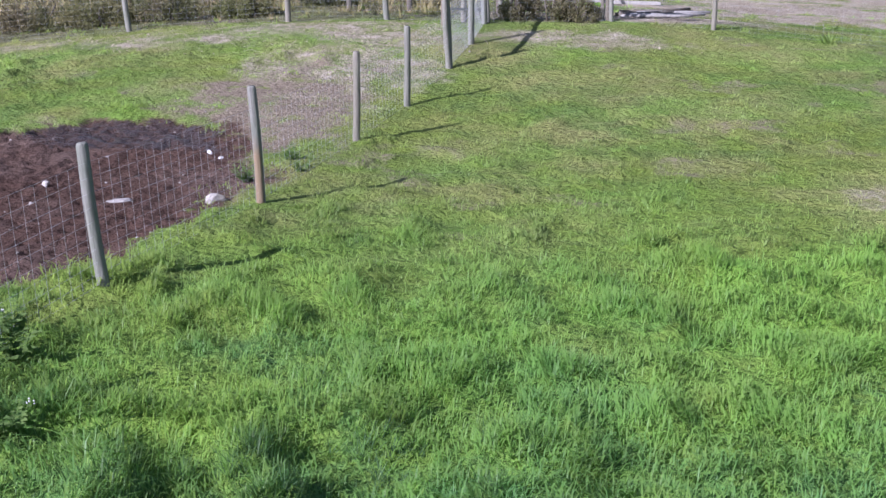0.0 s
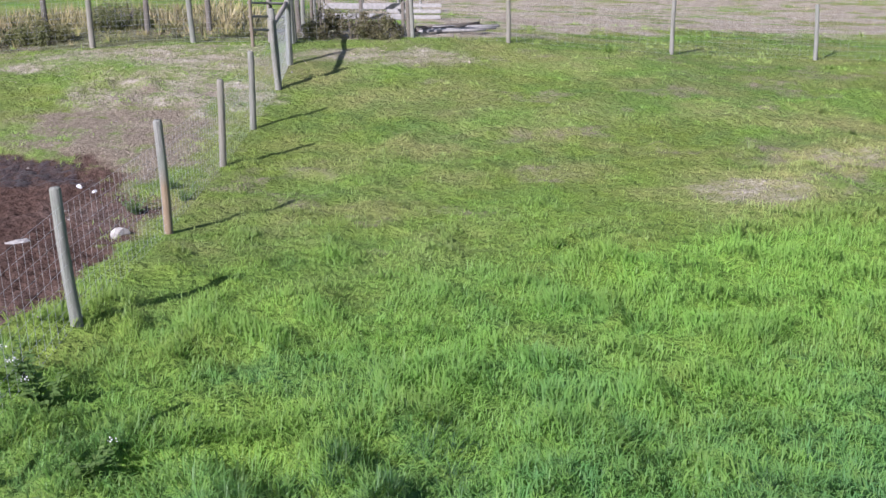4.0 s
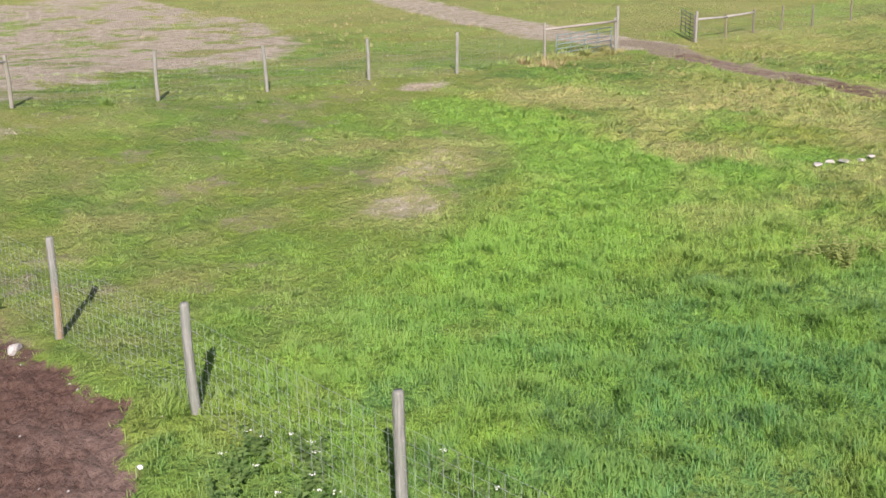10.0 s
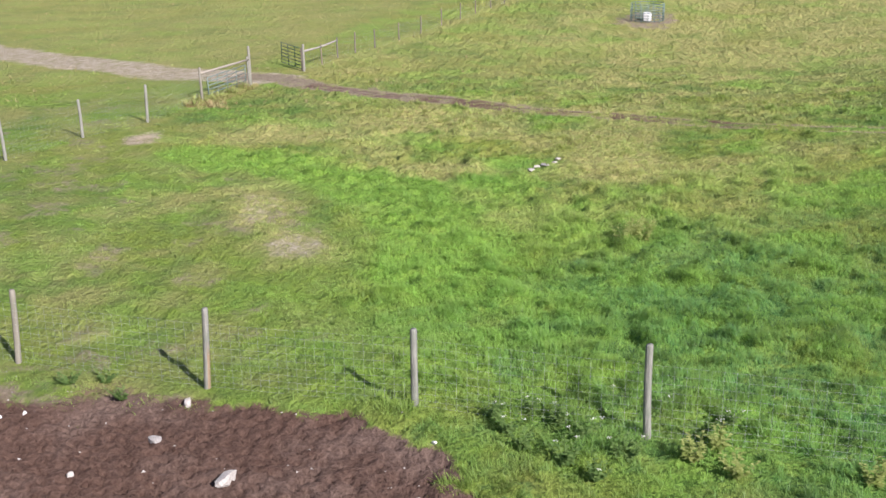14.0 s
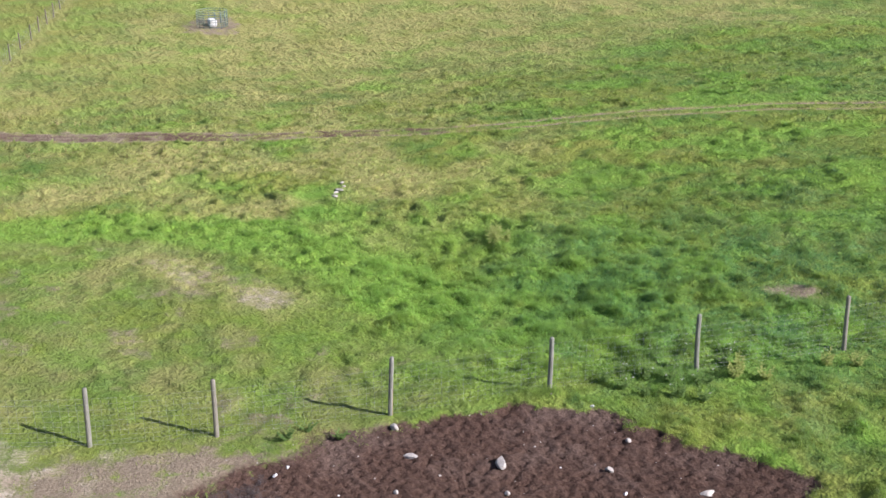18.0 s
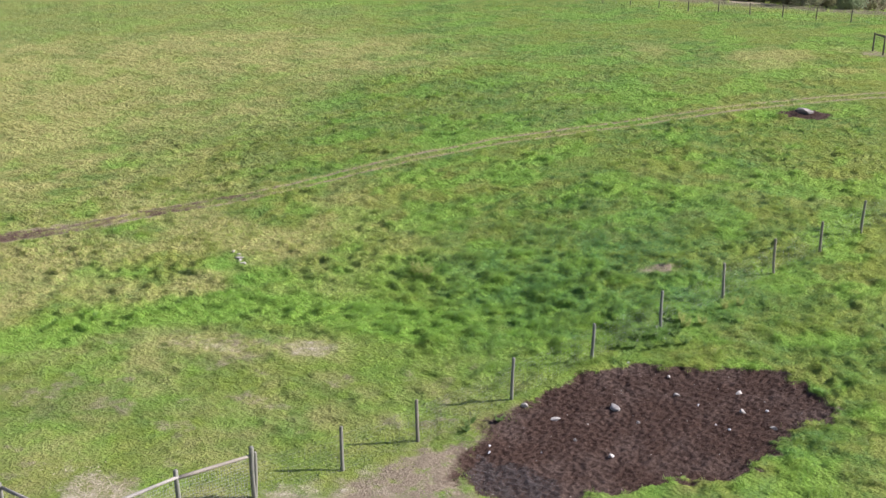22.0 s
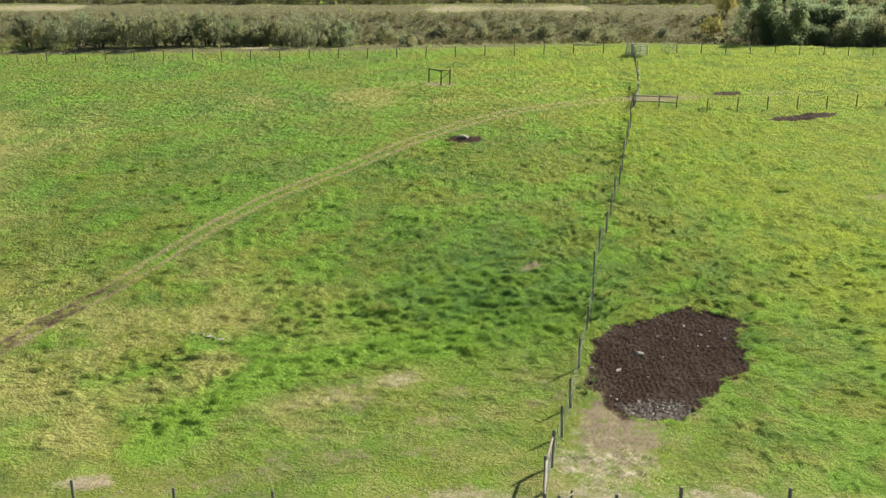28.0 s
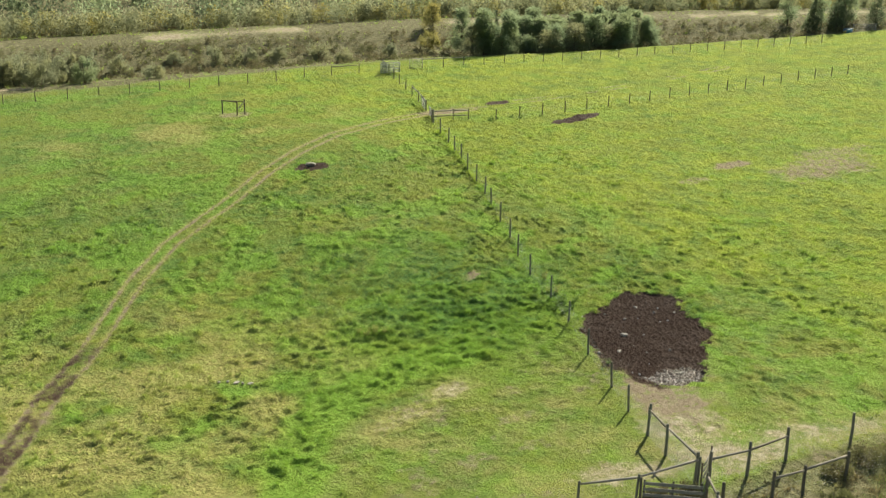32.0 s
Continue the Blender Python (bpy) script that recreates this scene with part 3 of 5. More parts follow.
def plain_material(name, a, b_col, rough=0.8, metal=0.0, scale=6.0, relief=0.3):
    m, nt, b = material(name)
    n = tex(nt, scale, 5, 0.6, nd(nt, "ShaderNodeTexCoord").outputs["Object"])
    nt.links.new(mix(nt, ramp(nt, n, 0.32, 0.68), a, b_col), b.inputs["Base Color"])
    b.inputs["Roughness"].default_value, b.inputs["Metallic"].default_value = rough, metal
    bump(nt, b, n, relief, 0.03)
    return m


GROUND, BLADE = ground_material(), blade_material()
POST_WOOD = wood_material("weathered_post_wood", (0.115, 0.118, 0.102), (0.31, 0.31, 0.27))
STAINED_WOOD = stained_wood()
RAIL_WOOD = wood_material("weathered_rail_wood", (0.20, 0.19, 0.17), (0.44, 0.42, 0.38), (0.22, 0.23, 0.2))
DARK_WOOD = wood_material("dark_post_wood", (0.08, 0.072, 0.060), (0.20, 0.18, 0.15), (0.14, 0.15, 0.12))
WIRE = plain_material("galvanised_wire", (0.30, 0.33, 0.33), (0.44, 0.47, 0.46), 0.5, 0.15, 30, 0.0)
PIPE_GREEN = plain_material("green_painted_pipe", (0.015, 0.06, 0.045), (0.03, 0.10, 0.075), 0.45, 0.0, 8, 0.1)
PIPE_TEAL = plain_material("teal_painted_pipe", (0.085, 0.145, 0.135), (0.14, 0.205, 0.195), 0.45, 0.0, 8, 0.1)
PIPE_PALE = plain_material("pale_galvanised_pipe", (0.36, 0.37, 0.38), (0.52, 0.53, 0.54), 0.5, 0.0, 8, 0.1)
PIPE_GREY = plain_material("galvanised_pipe", (0.09, 0.10, 0.11), (0.17, 0.185, 0.195), 0.5, 0.0, 8, 0.1)
STONE = plain_material("pale_limestone", (0.27, 0.25, 0.22), (0.48, 0.455, 0.41), 0.85, 0.0, 7, 0.6)
BOULDER = plain_material("grey_boulder_stone", (0.10, 0.09, 0.08), (0.44, 0.41, 0.37), 0.85, 0.0, 2.2, 0.6)
BARK = plain_material("bark", (0.06, 0.05, 0.04), (0.16, 0.14, 0.11), 0.9, 0.0, 12, 0.6)
PALE_BOARD = plain_material("bleached_boards", (0.19, 0.185, 0.17), (0.33, 0.32, 0.295), 0.85, 0.0, 9, 0.3)
SALT = plain_material("white_mineral_block", (0.62, 0.62, 0.60), (0.8, 0.8, 0.78), 0.7, 0.0, 9, 0.3)
WILLOW = leaf_material("willow_leaves", (0.225, 0.258, 0.165), (0.34, 0.37, 0.235), (0.32, 0.325, 0.165), 0.74)
DARKLEAF = leaf_material("dark_spruce_foliage", (0.10, 0.135, 0.085), (0.19, 0.235, 0.14))
POPLAR = leaf_material("poplar_leaves", (0.225, 0.30, 0.18), (0.31, 0.39, 0.235), (0.275, 0.33, 0.172), 0.76)
AUTUMN = leaf_material("yellowing_leaves", (0.28, 0.265, 0.10), (0.42, 0.375, 0.13), (0.26, 0.27, 0.115))
OLIVE = leaf_material("olive_scrub_leaves", (0.13, 0.145, 0.06), (0.24, 0.25, 0.11), (0.22, 0.20, 0.10), 0.5)
SCRUB = leaf_material("bank_scrub", (0.12, 0.112, 0.065), (0.26, 0.225, 0.13), (0.16, 0.185, 0.075), 0.45)
NETTLE = leaf_material("blue_green_nettle_leaves", (0.075, 0.15, 0.07), (0.15, 0.26, 0.115), (0.13, 0.24, 0.07), 0.45)
WEEDLEAF = leaf_material("weed_leaves", (0.11, 0.20, 0.06), (0.23, 0.34, 0.11), None, 0.45)
FERNLEAF = leaf_material("yellow_green_weed_leaves", (0.27, 0.34, 0.10), (0.46, 0.50, 0.19), None, 0.5)
DRYLEAF = leaf_material("blond_dry_grass", (0.36, 0.30, 0.14), (0.54, 0.46, 0.25), (0.28, 0.29, 0.10), 0.3)
STRAWS = leaf_material("loose_straw", (0.42, 0.36, 0.25), (0.68, 0.60, 0.44), None, 0.2)
REDWEED = leaf_material("reddish_weeds", (0.22, 0.15, 0.12), (0.36, 0.26, 0.22), None, 0.4)
BLUE_PAINT = plain_material("blue_plastic", (0.06, 0.20, 0.36), (0.09, 0.27, 0.46), 0.5, 0.0, 6, 0.1)
PETAL = plain_material("white_petals", (0.62, 0.62, 0.56), (0.8, 0.8, 0.76), 0.8, 0.0, 20, 0.0)


# ---- mesh helpers ----
def numpy_mesh(name, verts, faces, material_, points=None, smooth_=False):
    """A mesh from arrays: verts n x 3, faces m x k, and float attributes by point."""
    verts, faces = np.asarray(verts, np.float32), np.asarray(faces, np.int32)
    me = bpy.data.meshes.new(name)
    k = faces.shape[1]
    me.vertices.add(len(verts))
    me.vertices.foreach_set("co", verts.ravel())
    me.loops.add(faces.size)
    me.loops.foreach_set("vertex_index", faces.ravel())
    me.polygons.add(len(faces))
    me.polygons.foreach_set("loop_start", np.arange(0, faces.size, k, dtype=np.int32))
    me.update(calc_edges=True)
    for key, v in (points or {}).items():
        v = np.asarray(v, np.float32)
        if v.ndim == 2 and v.shape[1] == 3 and len(v) == len(verts):
            me.attributes.new(key, "FLOAT_VECTOR", "POINT").data.foreach_set("vector", v.ravel())
        else:
            me.attributes.new(key, "FLOAT", "POINT").data.foreach_set("value", v.ravel())
    if smooth_:
        me.polygons.foreach_set("use_smooth", np.ones(len(faces), bool))
    me.materials.append(material_)
    me.validate()
    return me


def bm_mesh(name, bm, material_, smooth_=False):
    me = bpy.data.meshes.new(name)
    bm.normal_update()
    for f in bm.faces:
        f.smooth = smooth_
    bm.to_mesh(me)
    bm.free()
    me.materials.append(material_)
    return me


def part(name, mesh, parent, m=None, label=""):
    """Links a mesh as a part under its thing, at a pose relative to it."""
    ob = new(name, mesh)
    ob.parent = parent
    if m is not None:
        ob.matrix_basis = m
    if label:
        ob["label"] = label
    return ob


def thing(name, x, y, z, label, category, group="", turn=0.0, kind=""):
    ob = new(name)
    ob.empty_display_size = 0.2
    ob.matrix_basis = pose(x, y, z, 0, 0, turn)
    return tagged(ob, label, category, group, kind)


def tube(bm, a, b, r0, r1=None, sides=6, rng=None, rough=0.0, rings=1):
    """A round bar from a to b, capped, tapering from r0 to r1."""
    a, b = Vector(a), Vector(b)
    r1 = r0 if r1 is None else r1
    q = (b - a).to_track_quat("Z", "Y").to_matrix()
    loops = []
    for k in range(rings + 1):
        t = k / rings
        c, r = a.lerp(b, t), r0 + (r1 - r0) * t
        loop = []
        for i in range(sides):
            w = 2 * math.pi * i / sides
            rr = r * (1 + (rng.uniform(-rough, rough) if rng else 0))
            loop.append(bm.verts.new(c + q @ Vector((rr * math.cos(w), rr * math.sin(w), 0))))
        loops.append(loop)
    for lo, hi in zip(loops, loops[1:]):
        for i in range(sides):
            bm.faces.new((lo[i], lo[(i + 1) % sides], hi[(i + 1) % sides], hi[i]))
    bm.faces.new(loops[0][::-1])
    bm.faces.new(loops[-1])


def post_mesh(name, h, r, seed, wood, sink=0.35):
    """A peeled round post with a slightly slanting, chamfered top."""
    rng = random.Random(seed)
    bm = bmesh.new()
    sides, loops = 10, []
    bend = (rng.uniform(-0.03, 0.03), rng.uniform(-0.03, 0.03))
    levels = [(-sink, 1.06), (0.0, 1.03), (h * 0.3, 1.0), (h * 0.62, 0.965), (h - 0.05, 0.94), (h, 0.74)]
    flutes = [rng.uniform(-0.05, 0.05) for _ in range(sides)]
    cut = rng.uniform(-0.16, 0.16)
    for z, s in levels:
        t = max(z, 0) / h
        loop = []
        for i in range(sides):
            w = 2 * math.pi * i / sides
            rr = r * s * (1 + flutes[i] + rng.uniform(-0.015, 0.015))
            x, y = rr * math.cos(w), rr * math.sin(w)
            loop.append(bm.verts.new((x + bend[0] * math.sin(t * 3), y + bend[1] * math.sin(t * 3), z + (cut * x if z > h - 0.1 else 0))))
        loops.append(loop)
    for lo, hi in zip(loops, loops[1:]):
        for i in range(sides):
            bm.faces.new((lo[i], lo[(i + 1) % sides], hi[(i + 1) % sides], hi[i]))
    bm.faces.new(loops[-1])
    bm.faces.new(loops[0][::-1])
    return bm_mesh(name, bm, wood, True)


POSTS = [post_mesh("fence_post", 2.42, 0.098, k, POST_WOOD) for k in range(6)]
TALL_POSTS = [post_mesh("tall_fence_post", 2.5, 0.125, 20 + k, DARK_WOOD) for k in range(4)]
CORNER_POSTS = [post_mesh("corner_fence_post", 2.75, 0.12, 30 + k, POST_WOOD) for k in range(3)]
THIN_POSTS = [post_mesh("thin_fence_post", 1.9, 0.075, 40 + k, DARK_WOOD) for k in range(4)]


STAINED_POST = post_mesh("fence_post", 2.42, 0.098, 7, STAINED_WOOD)


def rail_mesh(a, b, r, wood, seed):
    """A round rail between two points, given from the first of them."""
    bm = bmesh.new()
    tube(bm, (0, 0, 0), Vector(b) - Vector(a), r * 1.1, r * 0.86, 8, random.Random(seed), 0.05, 4)
    return bm_mesh("rail", bm, wood, True)


def netting_mesh(a, b, top, rows, step, r):
    """Woven wire from post foot a to post foot b: level strands and upright stays, following the sag of the ground."""
    a, b = Vector(a), Vector(b)
    n = max(2, round((b - a).length / step))
    V, F = [], []

    def wire(p, q):
        d = (q - p).normalized()
        u = d.orthogonal().normalized()
        w = d.cross(u)
        base = len(V)
        for c in (p, q):
            for k in range(3):
                g = 2 * math.pi * k / 3
                V.append(c + r * (math.cos(g) * u + math.sin(g) * w) - a)
        for k in range(3):
            j = (k + 1) % 3
            F.append((base + k, base + j, base + 3 + j, base + 3 + k))

    for i in range(rows):
        z = 0.06 + (top - 0.06) * (i / (rows - 1)) ** 1.12
        prev = None
        for k in range(5):
            t = k / 4
            p = a.lerp(b, t) + Vector((0, 0, z - 0.02 * math.sin(math.pi * t)))
            if prev is not None:
                wire(prev, p)
            prev = p
    for k in range(1, n):
        t = k / n
        p = a.lerp(b, t)
        wire(p + Vector((0, 0, 0.05)), p + Vector((0, 0, top - 0.02)))
    return numpy_mesh("wire_netting", [tuple(v) for v in V], F, WIRE)


def fence(name, pts, label, meshes, rails=(), rail_h=2.05, net=(2.0, 10, 0.3, 0.0024), seed=0, lean=(0.0, 0.0), wood=None, skip=(), group="", rail_low=(), stained=()):
    """A fence along pts: posts, wire netting in each bay (but those in skip) and a pole rail in the bays of rails."""
    rng = random.Random(seed)
    x0, y0 = pts[0]
    z0 = ground_z(x0, y0)
    top = thing(name, x0, y0, z0, label, "fence", group)
    feet = [Vector((x, y, ground_z(x, y))) for x, y in pts]
    o = feet[0]
    for i, f in enumerate(feet):
        me = meshes[rng.randrange(len(meshes))]
        me = STAINED_POST if i in stained else me
        s = rng.uniform(0.95, 1.05)
        d = f - o
        part("post", me, top, pose(d.x, d.y, d.z, lean[0] + rng.uniform(-2, 2), lean[1] + rng.uniform(-2, 2), rng.uniform(0, 360)) @ Matrix.Diagonal((1, 1, s, 1)))
    for i in range(len(feet) - 1):
        a, b = feet[i], feet[i + 1]
        if net and i not in skip:
            part("wire_netting", netting_mesh(a, b, *net), top, Matrix.Translation(a - o))
        for hs in ((rail_h,) if i in rails else ()) + ((rail_h * 0.5,) if i in rail_low else ()):
            p, q = a + Vector((0, 0, hs + rng.uniform(-0.04, 0.04))), b + Vector((0, 0, hs + rng.uniform(-0.04, 0.04)))
            part("rail", rail_mesh(p, q, 0.088, wood or RAIL_WOOD, rng.randrange(999)), top, Matrix.Translation(p - o), "weathered grey pole rail")
    return top


# ---- the ground, one sheet to the horizon ----
def axis(bands, far):
    """Grid lines: each band (from, to, step) inside the next one, then ever wider to the horizon."""
    v = []
    lo, hi = bands[0][0], bands[0][0]
    for a, b, step in bands:
        left = np.arange(a, lo - step * 0.5, step)
        right = np.arange(hi, b - step * 0.5, step)
        v = list(left) + v + list(right)
        lo, hi = a, b
    step, p, q = bands[-1][2], hi, lo
    while p < far:
        v.append(p)
        step *= 1.2
        p += step
    step = bands[-1][2] * 1.2
    q -= step
    while q > -far:
        v.insert(0, q)
        step *= 1.2
        q -= step
    return np.array([-far] + v + [far])


def build_ground():
    xs = axis(((-20.5, -2.8, 0.11), (-38, 36, 0.27), (-66, 66, 0.5), (-125, 145, 1.0)), 2600)
    ys = axis(((11.0, 34.0, 0.115), (-16, 43, 0.27), (-80, 50, 0.45), (-114, 100, 0.9)), 2600)
    X, Y = np.meshgrid(xs, ys)
    Z = height(X, Y)
    nx, ny = len(xs), len(ys)
    idx = np.arange(nx * ny).reshape(ny, nx)
    F = np.stack([idx[:-1, :-1], idx[:-1, 1:], idx[1:, 1:], idx[1:, :-1]], -1).reshape(-1, 4)
    z = zones(X, Y)
    me = numpy_mesh("ground", np.stack([X, Y, Z], -1).reshape(-1, 3), F, GROUND, z, True)
    return tagged(new("ground", me), "rolling green pasture with a churned mud wallow and wheel tracks", "ground", kind="structure")


build_ground()


# ---- grass ----
def bare_share(z):
    return np.maximum(np.maximum(z["mud"], z["dirt"] * 0.95), z["straw"] * 0.9)


def lie_of(x, y, g):
    """Which way the turf faces under a plant, from the fall of the ground over a hand's breadth; and its height."""
    e = 0.25
    z = height(x, y)
    n = np.stack([z - height(x + e, y), z - height(x, y + e), np.full(len(x), e)], -1)
    return n / np.linalg.norm(n, axis=1)[:, None], z - g


def lean_of(x, y):
    """The way in which the grass lies, the same for neighbours."""
    return 11.0 * fbm(x, y, 1.1, 73) + 4.0 * vnoise(x, y, 6.0, 74)


def tall_of(x, y, z):
    """How tall the plants stand, about 0.2 to 2: uneven over a foot and over a few metres."""
    clump = 0.22 + 0.4 * smooth(0.42, 0.72, fbm(x, y, 2.0, 71)) + 1.35 * smooth(0.45, 0.9, vnoise(x, y, 0.5, 72))
    return np.minimum(clump * (1 + 0.35 * z["lush"] + 0.25 * z["vivid"]) * (1 - 0.5 * z["short"]) * (1 + 0.3 * z["dry"]) * (0.6 + 0.9 * puffs(x, y)), 1.9)


def grass(name, label, n, sample, width, length, seed):
    """Short upright blades in bunches at the places that sample gives, each a tapering sliver; one mesh."""
    rng = np.random.default_rng(seed)
    x, y = sample(rng, n // 14)
    bunch = np.repeat(rng.uniform(0.5, 1.4, len(x)), 14)
    turn = np.repeat(rng.uniform(0, 2 * np.pi, len(x)), 14)
    x = np.repeat(x, 14) + rng.normal(0, 0.085, len(x) * 14)
    y = np.repeat(y, 14) + rng.normal(0, 0.085, len(y) * 14)
    z = zones(x, y)
    keep = (rng.random(len(x)) > bare_share(z) * 1.15) & (rng.random(len(x)) < 0.45 + 0.55 * smooth(0.1, 0.5, puffs(x, y))) & (rng.random(len(x)) < 0.25 + 0.75 * smooth(-4, 3, y))
    x, y, bunch, turn = x[keep], y[keep], bunch[keep], turn[keep]
    z = {k: v[keep] for k, v in z.items()}
    n = len(x)
    d = np.hypot(x, y - 4.0)
    L = length * bunch * tall_of(x, y, z) * rng.uniform(0.6, 1.25, n)
    W = width * (1 + d / 15.0) * rng.uniform(0.7, 1.3, n) * (1 + 0.25 * z["lush"])
    az = np.where(rng.random(n) < 0.75, turn + rng.normal(0, 0.7, n), lean_of(x, y) + rng.normal(0, 1.1, n))
    ln = rng.uniform(0.3, 0.95, n) * L
    dx, dy = np.cos(az) * ln, np.sin(az) * ln
    side = az + np.pi / 2 + rng.uniform(-0.7, 0.7, n)
    sx, sy = np.cos(side) * W / 2, np.sin(side) * W / 2
    lie, g = lie_of(x, y, 0.015)
    up = L * rng.uniform(0.4, 0.85, n)
    V = np.empty((n, 3, 3))
    V[:, 0] = np.stack([x - sx, y - sy, g], -1)
    V[:, 1] = np.stack([x + sx, y + sy, g], -1)
    V[:, 2] = np.stack([x + dx, y + dy, g + up], -1)
    F = np.arange(n)[:, None] * 3 + np.array([0, 1, 2])
    me = numpy_mesh(name, V.reshape(-1, 3), F, BLADE, {"lie": np.repeat(lie, 3, 0), **{q: np.repeat(z[q], 3) for q in ("dry", "lush", "short", "vivid", "far")}})
    return tagged(new(name, me), label, "grass", kind="stuff")


def tussocks(name, label, n, sample, blades, size, seed, mat=None):
    """Tufts of broad blades that fan out from one foot, for the ground farther off; one mesh."""
    rng = np.random.default_rng(seed)
    x, y = sample(rng, n)
    z = zones(x, y)
    keep = rng.random(len(x)) > np.maximum(np.maximum(smooth(0.1, 0.6, bare_share(z)), np.maximum(0.9 * smooth(-25, -65, y) * smooth(-108, -104, y), 0.85 * smooth(45, 75, x))), 0.6 * z["short"])
    x, y = x[keep], y[keep]
    z = {k: v[keep] for k, v in z.items()}
    n = len(x)
    S = size * tall_of(x, y, z) * rng.uniform(0.65, 1.35, n) * (0.55 + 0.45 * smooth(10, 40, np.hypot(x - 1, y - 13)))
    lie, g = lie_of(x, y, 0.02)
    lean = lean_of(x, y)
    rep = lambda a: np.repeat(a, blades)
    X, Y, G, S2 = rep(x), rep(y), rep(g), rep(S)
    m = n * blades
    az = rng.uniform(0, 2 * np.pi, m)
    L = S2 * rng.uniform(0.75, 1.2, m)
    el = np.radians(rng.uniform(14, 74, m))
    ln = L * np.cos(el)
    dx, dy = np.cos(az) * ln + 0.12 * S2 * np.cos(rep(lean)), np.sin(az) * ln + 0.12 * S2 * np.sin(rep(lean))
    up = L * np.sin(el) * 0.85
    W = S2 * rng.uniform(0.055, 0.10, m) * (0.6 if mat else 1.0) * rep(0.45 + 0.55 * smooth(12, 48, np.hypot(x - 1, y - 13)))
    sx, sy = -np.sin(az) * W, np.cos(az) * W
    V = np.empty((m, 3, 3))
    V[:, 0] = np.stack([X + 0.12 * dx + sx, Y + 0.12 * dy + sy, G], -1)
    V[:, 1] = np.stack([X + 0.12 * dx - sx, Y + 0.12 * dy - sy, G], -1)
    V[:, 2] = np.stack([X + dx, Y + dy, G + up], -1)
    F = np.arange(m)[:, None] * 3 + np.array([0, 1, 2])
    me = numpy_mesh(name, V.reshape(-1, 3), F, mat or BLADE, {"lie": np.repeat(lie, 3 * blades, 0), **{q: np.repeat(z[q], 3 * blades) for q in ("dry", "lush", "short", "vivid", "far")}})
    return tagged(new(name, me), label, "grass", kind="stuff")


def tall_grass(name, label, n, sample, width, length, seed):
    """Long blades that rise, bend over and hang, standing in dense swaths; one mesh."""
    rng = np.random.default_rng(seed)
    x, y = sample(rng, n // 9)
    az = np.repeat(rng.uniform(0, 2 * np.pi, len(x)), 9)
    x = np.repeat(x, 9) + rng.normal(0, 0.07, len(x) * 9)
    y = np.repeat(y, 9) + rng.normal(0, 0.07, len(y) * 9)
    z = zones(x, y)
    tuft = smooth(0.12, 0.7, puffs(x, y))
    keep = (rng.random(len(x)) > 1.3 * bare_share(z)) & (rng.random(len(x)) > 0.9 * z["short"]) & (rng.random(len(x)) < 0.5 + 0.5 * tuft)
    tuft, x, y, az = tuft[keep], x[keep], y[keep], az[keep]
    z = {k: v[keep] for k, v in z.items()}
    n = len(x)
    az = np.where(rng.random(n) < 0.5, az, lean_of(x, y)) + rng.normal(0, 0.8, n)
    L = length * rng.uniform(0.55, 1.3, n) * (0.65 + 0.4 * smooth(0.3, 0.75, fbm(x, y, 1.6, 127)) + 0.35 * tuft) * (1 - 0.5 * z["short"])
    W = width * rng.uniform(0.7, 1.35, n)
    lie, g = lie_of(x, y, 0.02)
    c, q = np.cos(az), np.sin(az)
    rise = rng.uniform(0.5, 0.72, n) * L
    out = rng.uniform(0.15, 0.42, n) * L
    sx, sy = -q * W / 2, c * W / 2
    tip_out, tip_up = out + rng.uniform(0.25, 0.5, n) * L, rise + rng.uniform(-0.12, 0.2, n) * L
    V = np.empty((n, 5, 3))
    V[:, 0] = np.stack([x - 0.6 * sx, y - 0.6 * sy, g], -1)
    V[:, 1] = np.stack([x + 0.6 * sx, y + 0.6 * sy, g], -1)
    V[:, 2] = np.stack([x + c * out + sx, y + q * out + sy, g + rise], -1)
    V[:, 3] = np.stack([x + c * out - sx, y + q * out - sy, g + rise], -1)
    V[:, 4] = np.stack([x + c * tip_out, y + q * tip_out, g + tip_up], -1)
    F = (np.arange(n)[:, None, None] * 5 + np.array([[0, 1, 2], [0, 2, 3], [3, 2, 4]])[None]).reshape(-1, 3)
    me = numpy_mesh(name, V.reshape(-1, 3), F, BLADE, {"lie": np.repeat(lie, 5, 0), **{k: np.repeat(z[k], 5) for k in ("dry", "lush", "short", "vivid", "far")}})
    return tagged(new(name, me), label, "grass", kind="stuff")


def ring(cx, cy, r0, r1, soft=9.0):
    """Places round a point, thinning out with distance."""
    def sample(rng, n):
        u = rng.random(n)
        a, b = math.log(1 + (r0 / soft) ** 2), math.log(1 + (r1 / soft) ** 2)
        r = soft * np.sqrt(np.exp(a + (b - a) * u) - 1)
        w = rng.uniform(0, 2 * np.pi, n)
        return cx + r * np.cos(w), cy + r * np.sin(w)
    return sample


def patch(x0, x1, y0, y1, edge=12.0, spare=None):
    """Places in a rectangle that thin out towards its rim and round a spared place."""
    def sample(rng, n):
        x, y = rng.uniform(x0, x1, n), rng.uniform(y0, y1, n)
        rim = np.minimum(np.minimum(x - x0, x1 - x), np.minimum(y - y0, y1 - y))
        ok = rng.random(n) < 0.15 + 0.85 * np.clip(rim / edge, 0, 1)
        if spare:
            ok &= rng.random(n) < 0.3 + 0.7 * smooth(4, 13, np.hypot(x - spare[0], y - spare[1]))
        return x[ok], y[ok]
    return sample


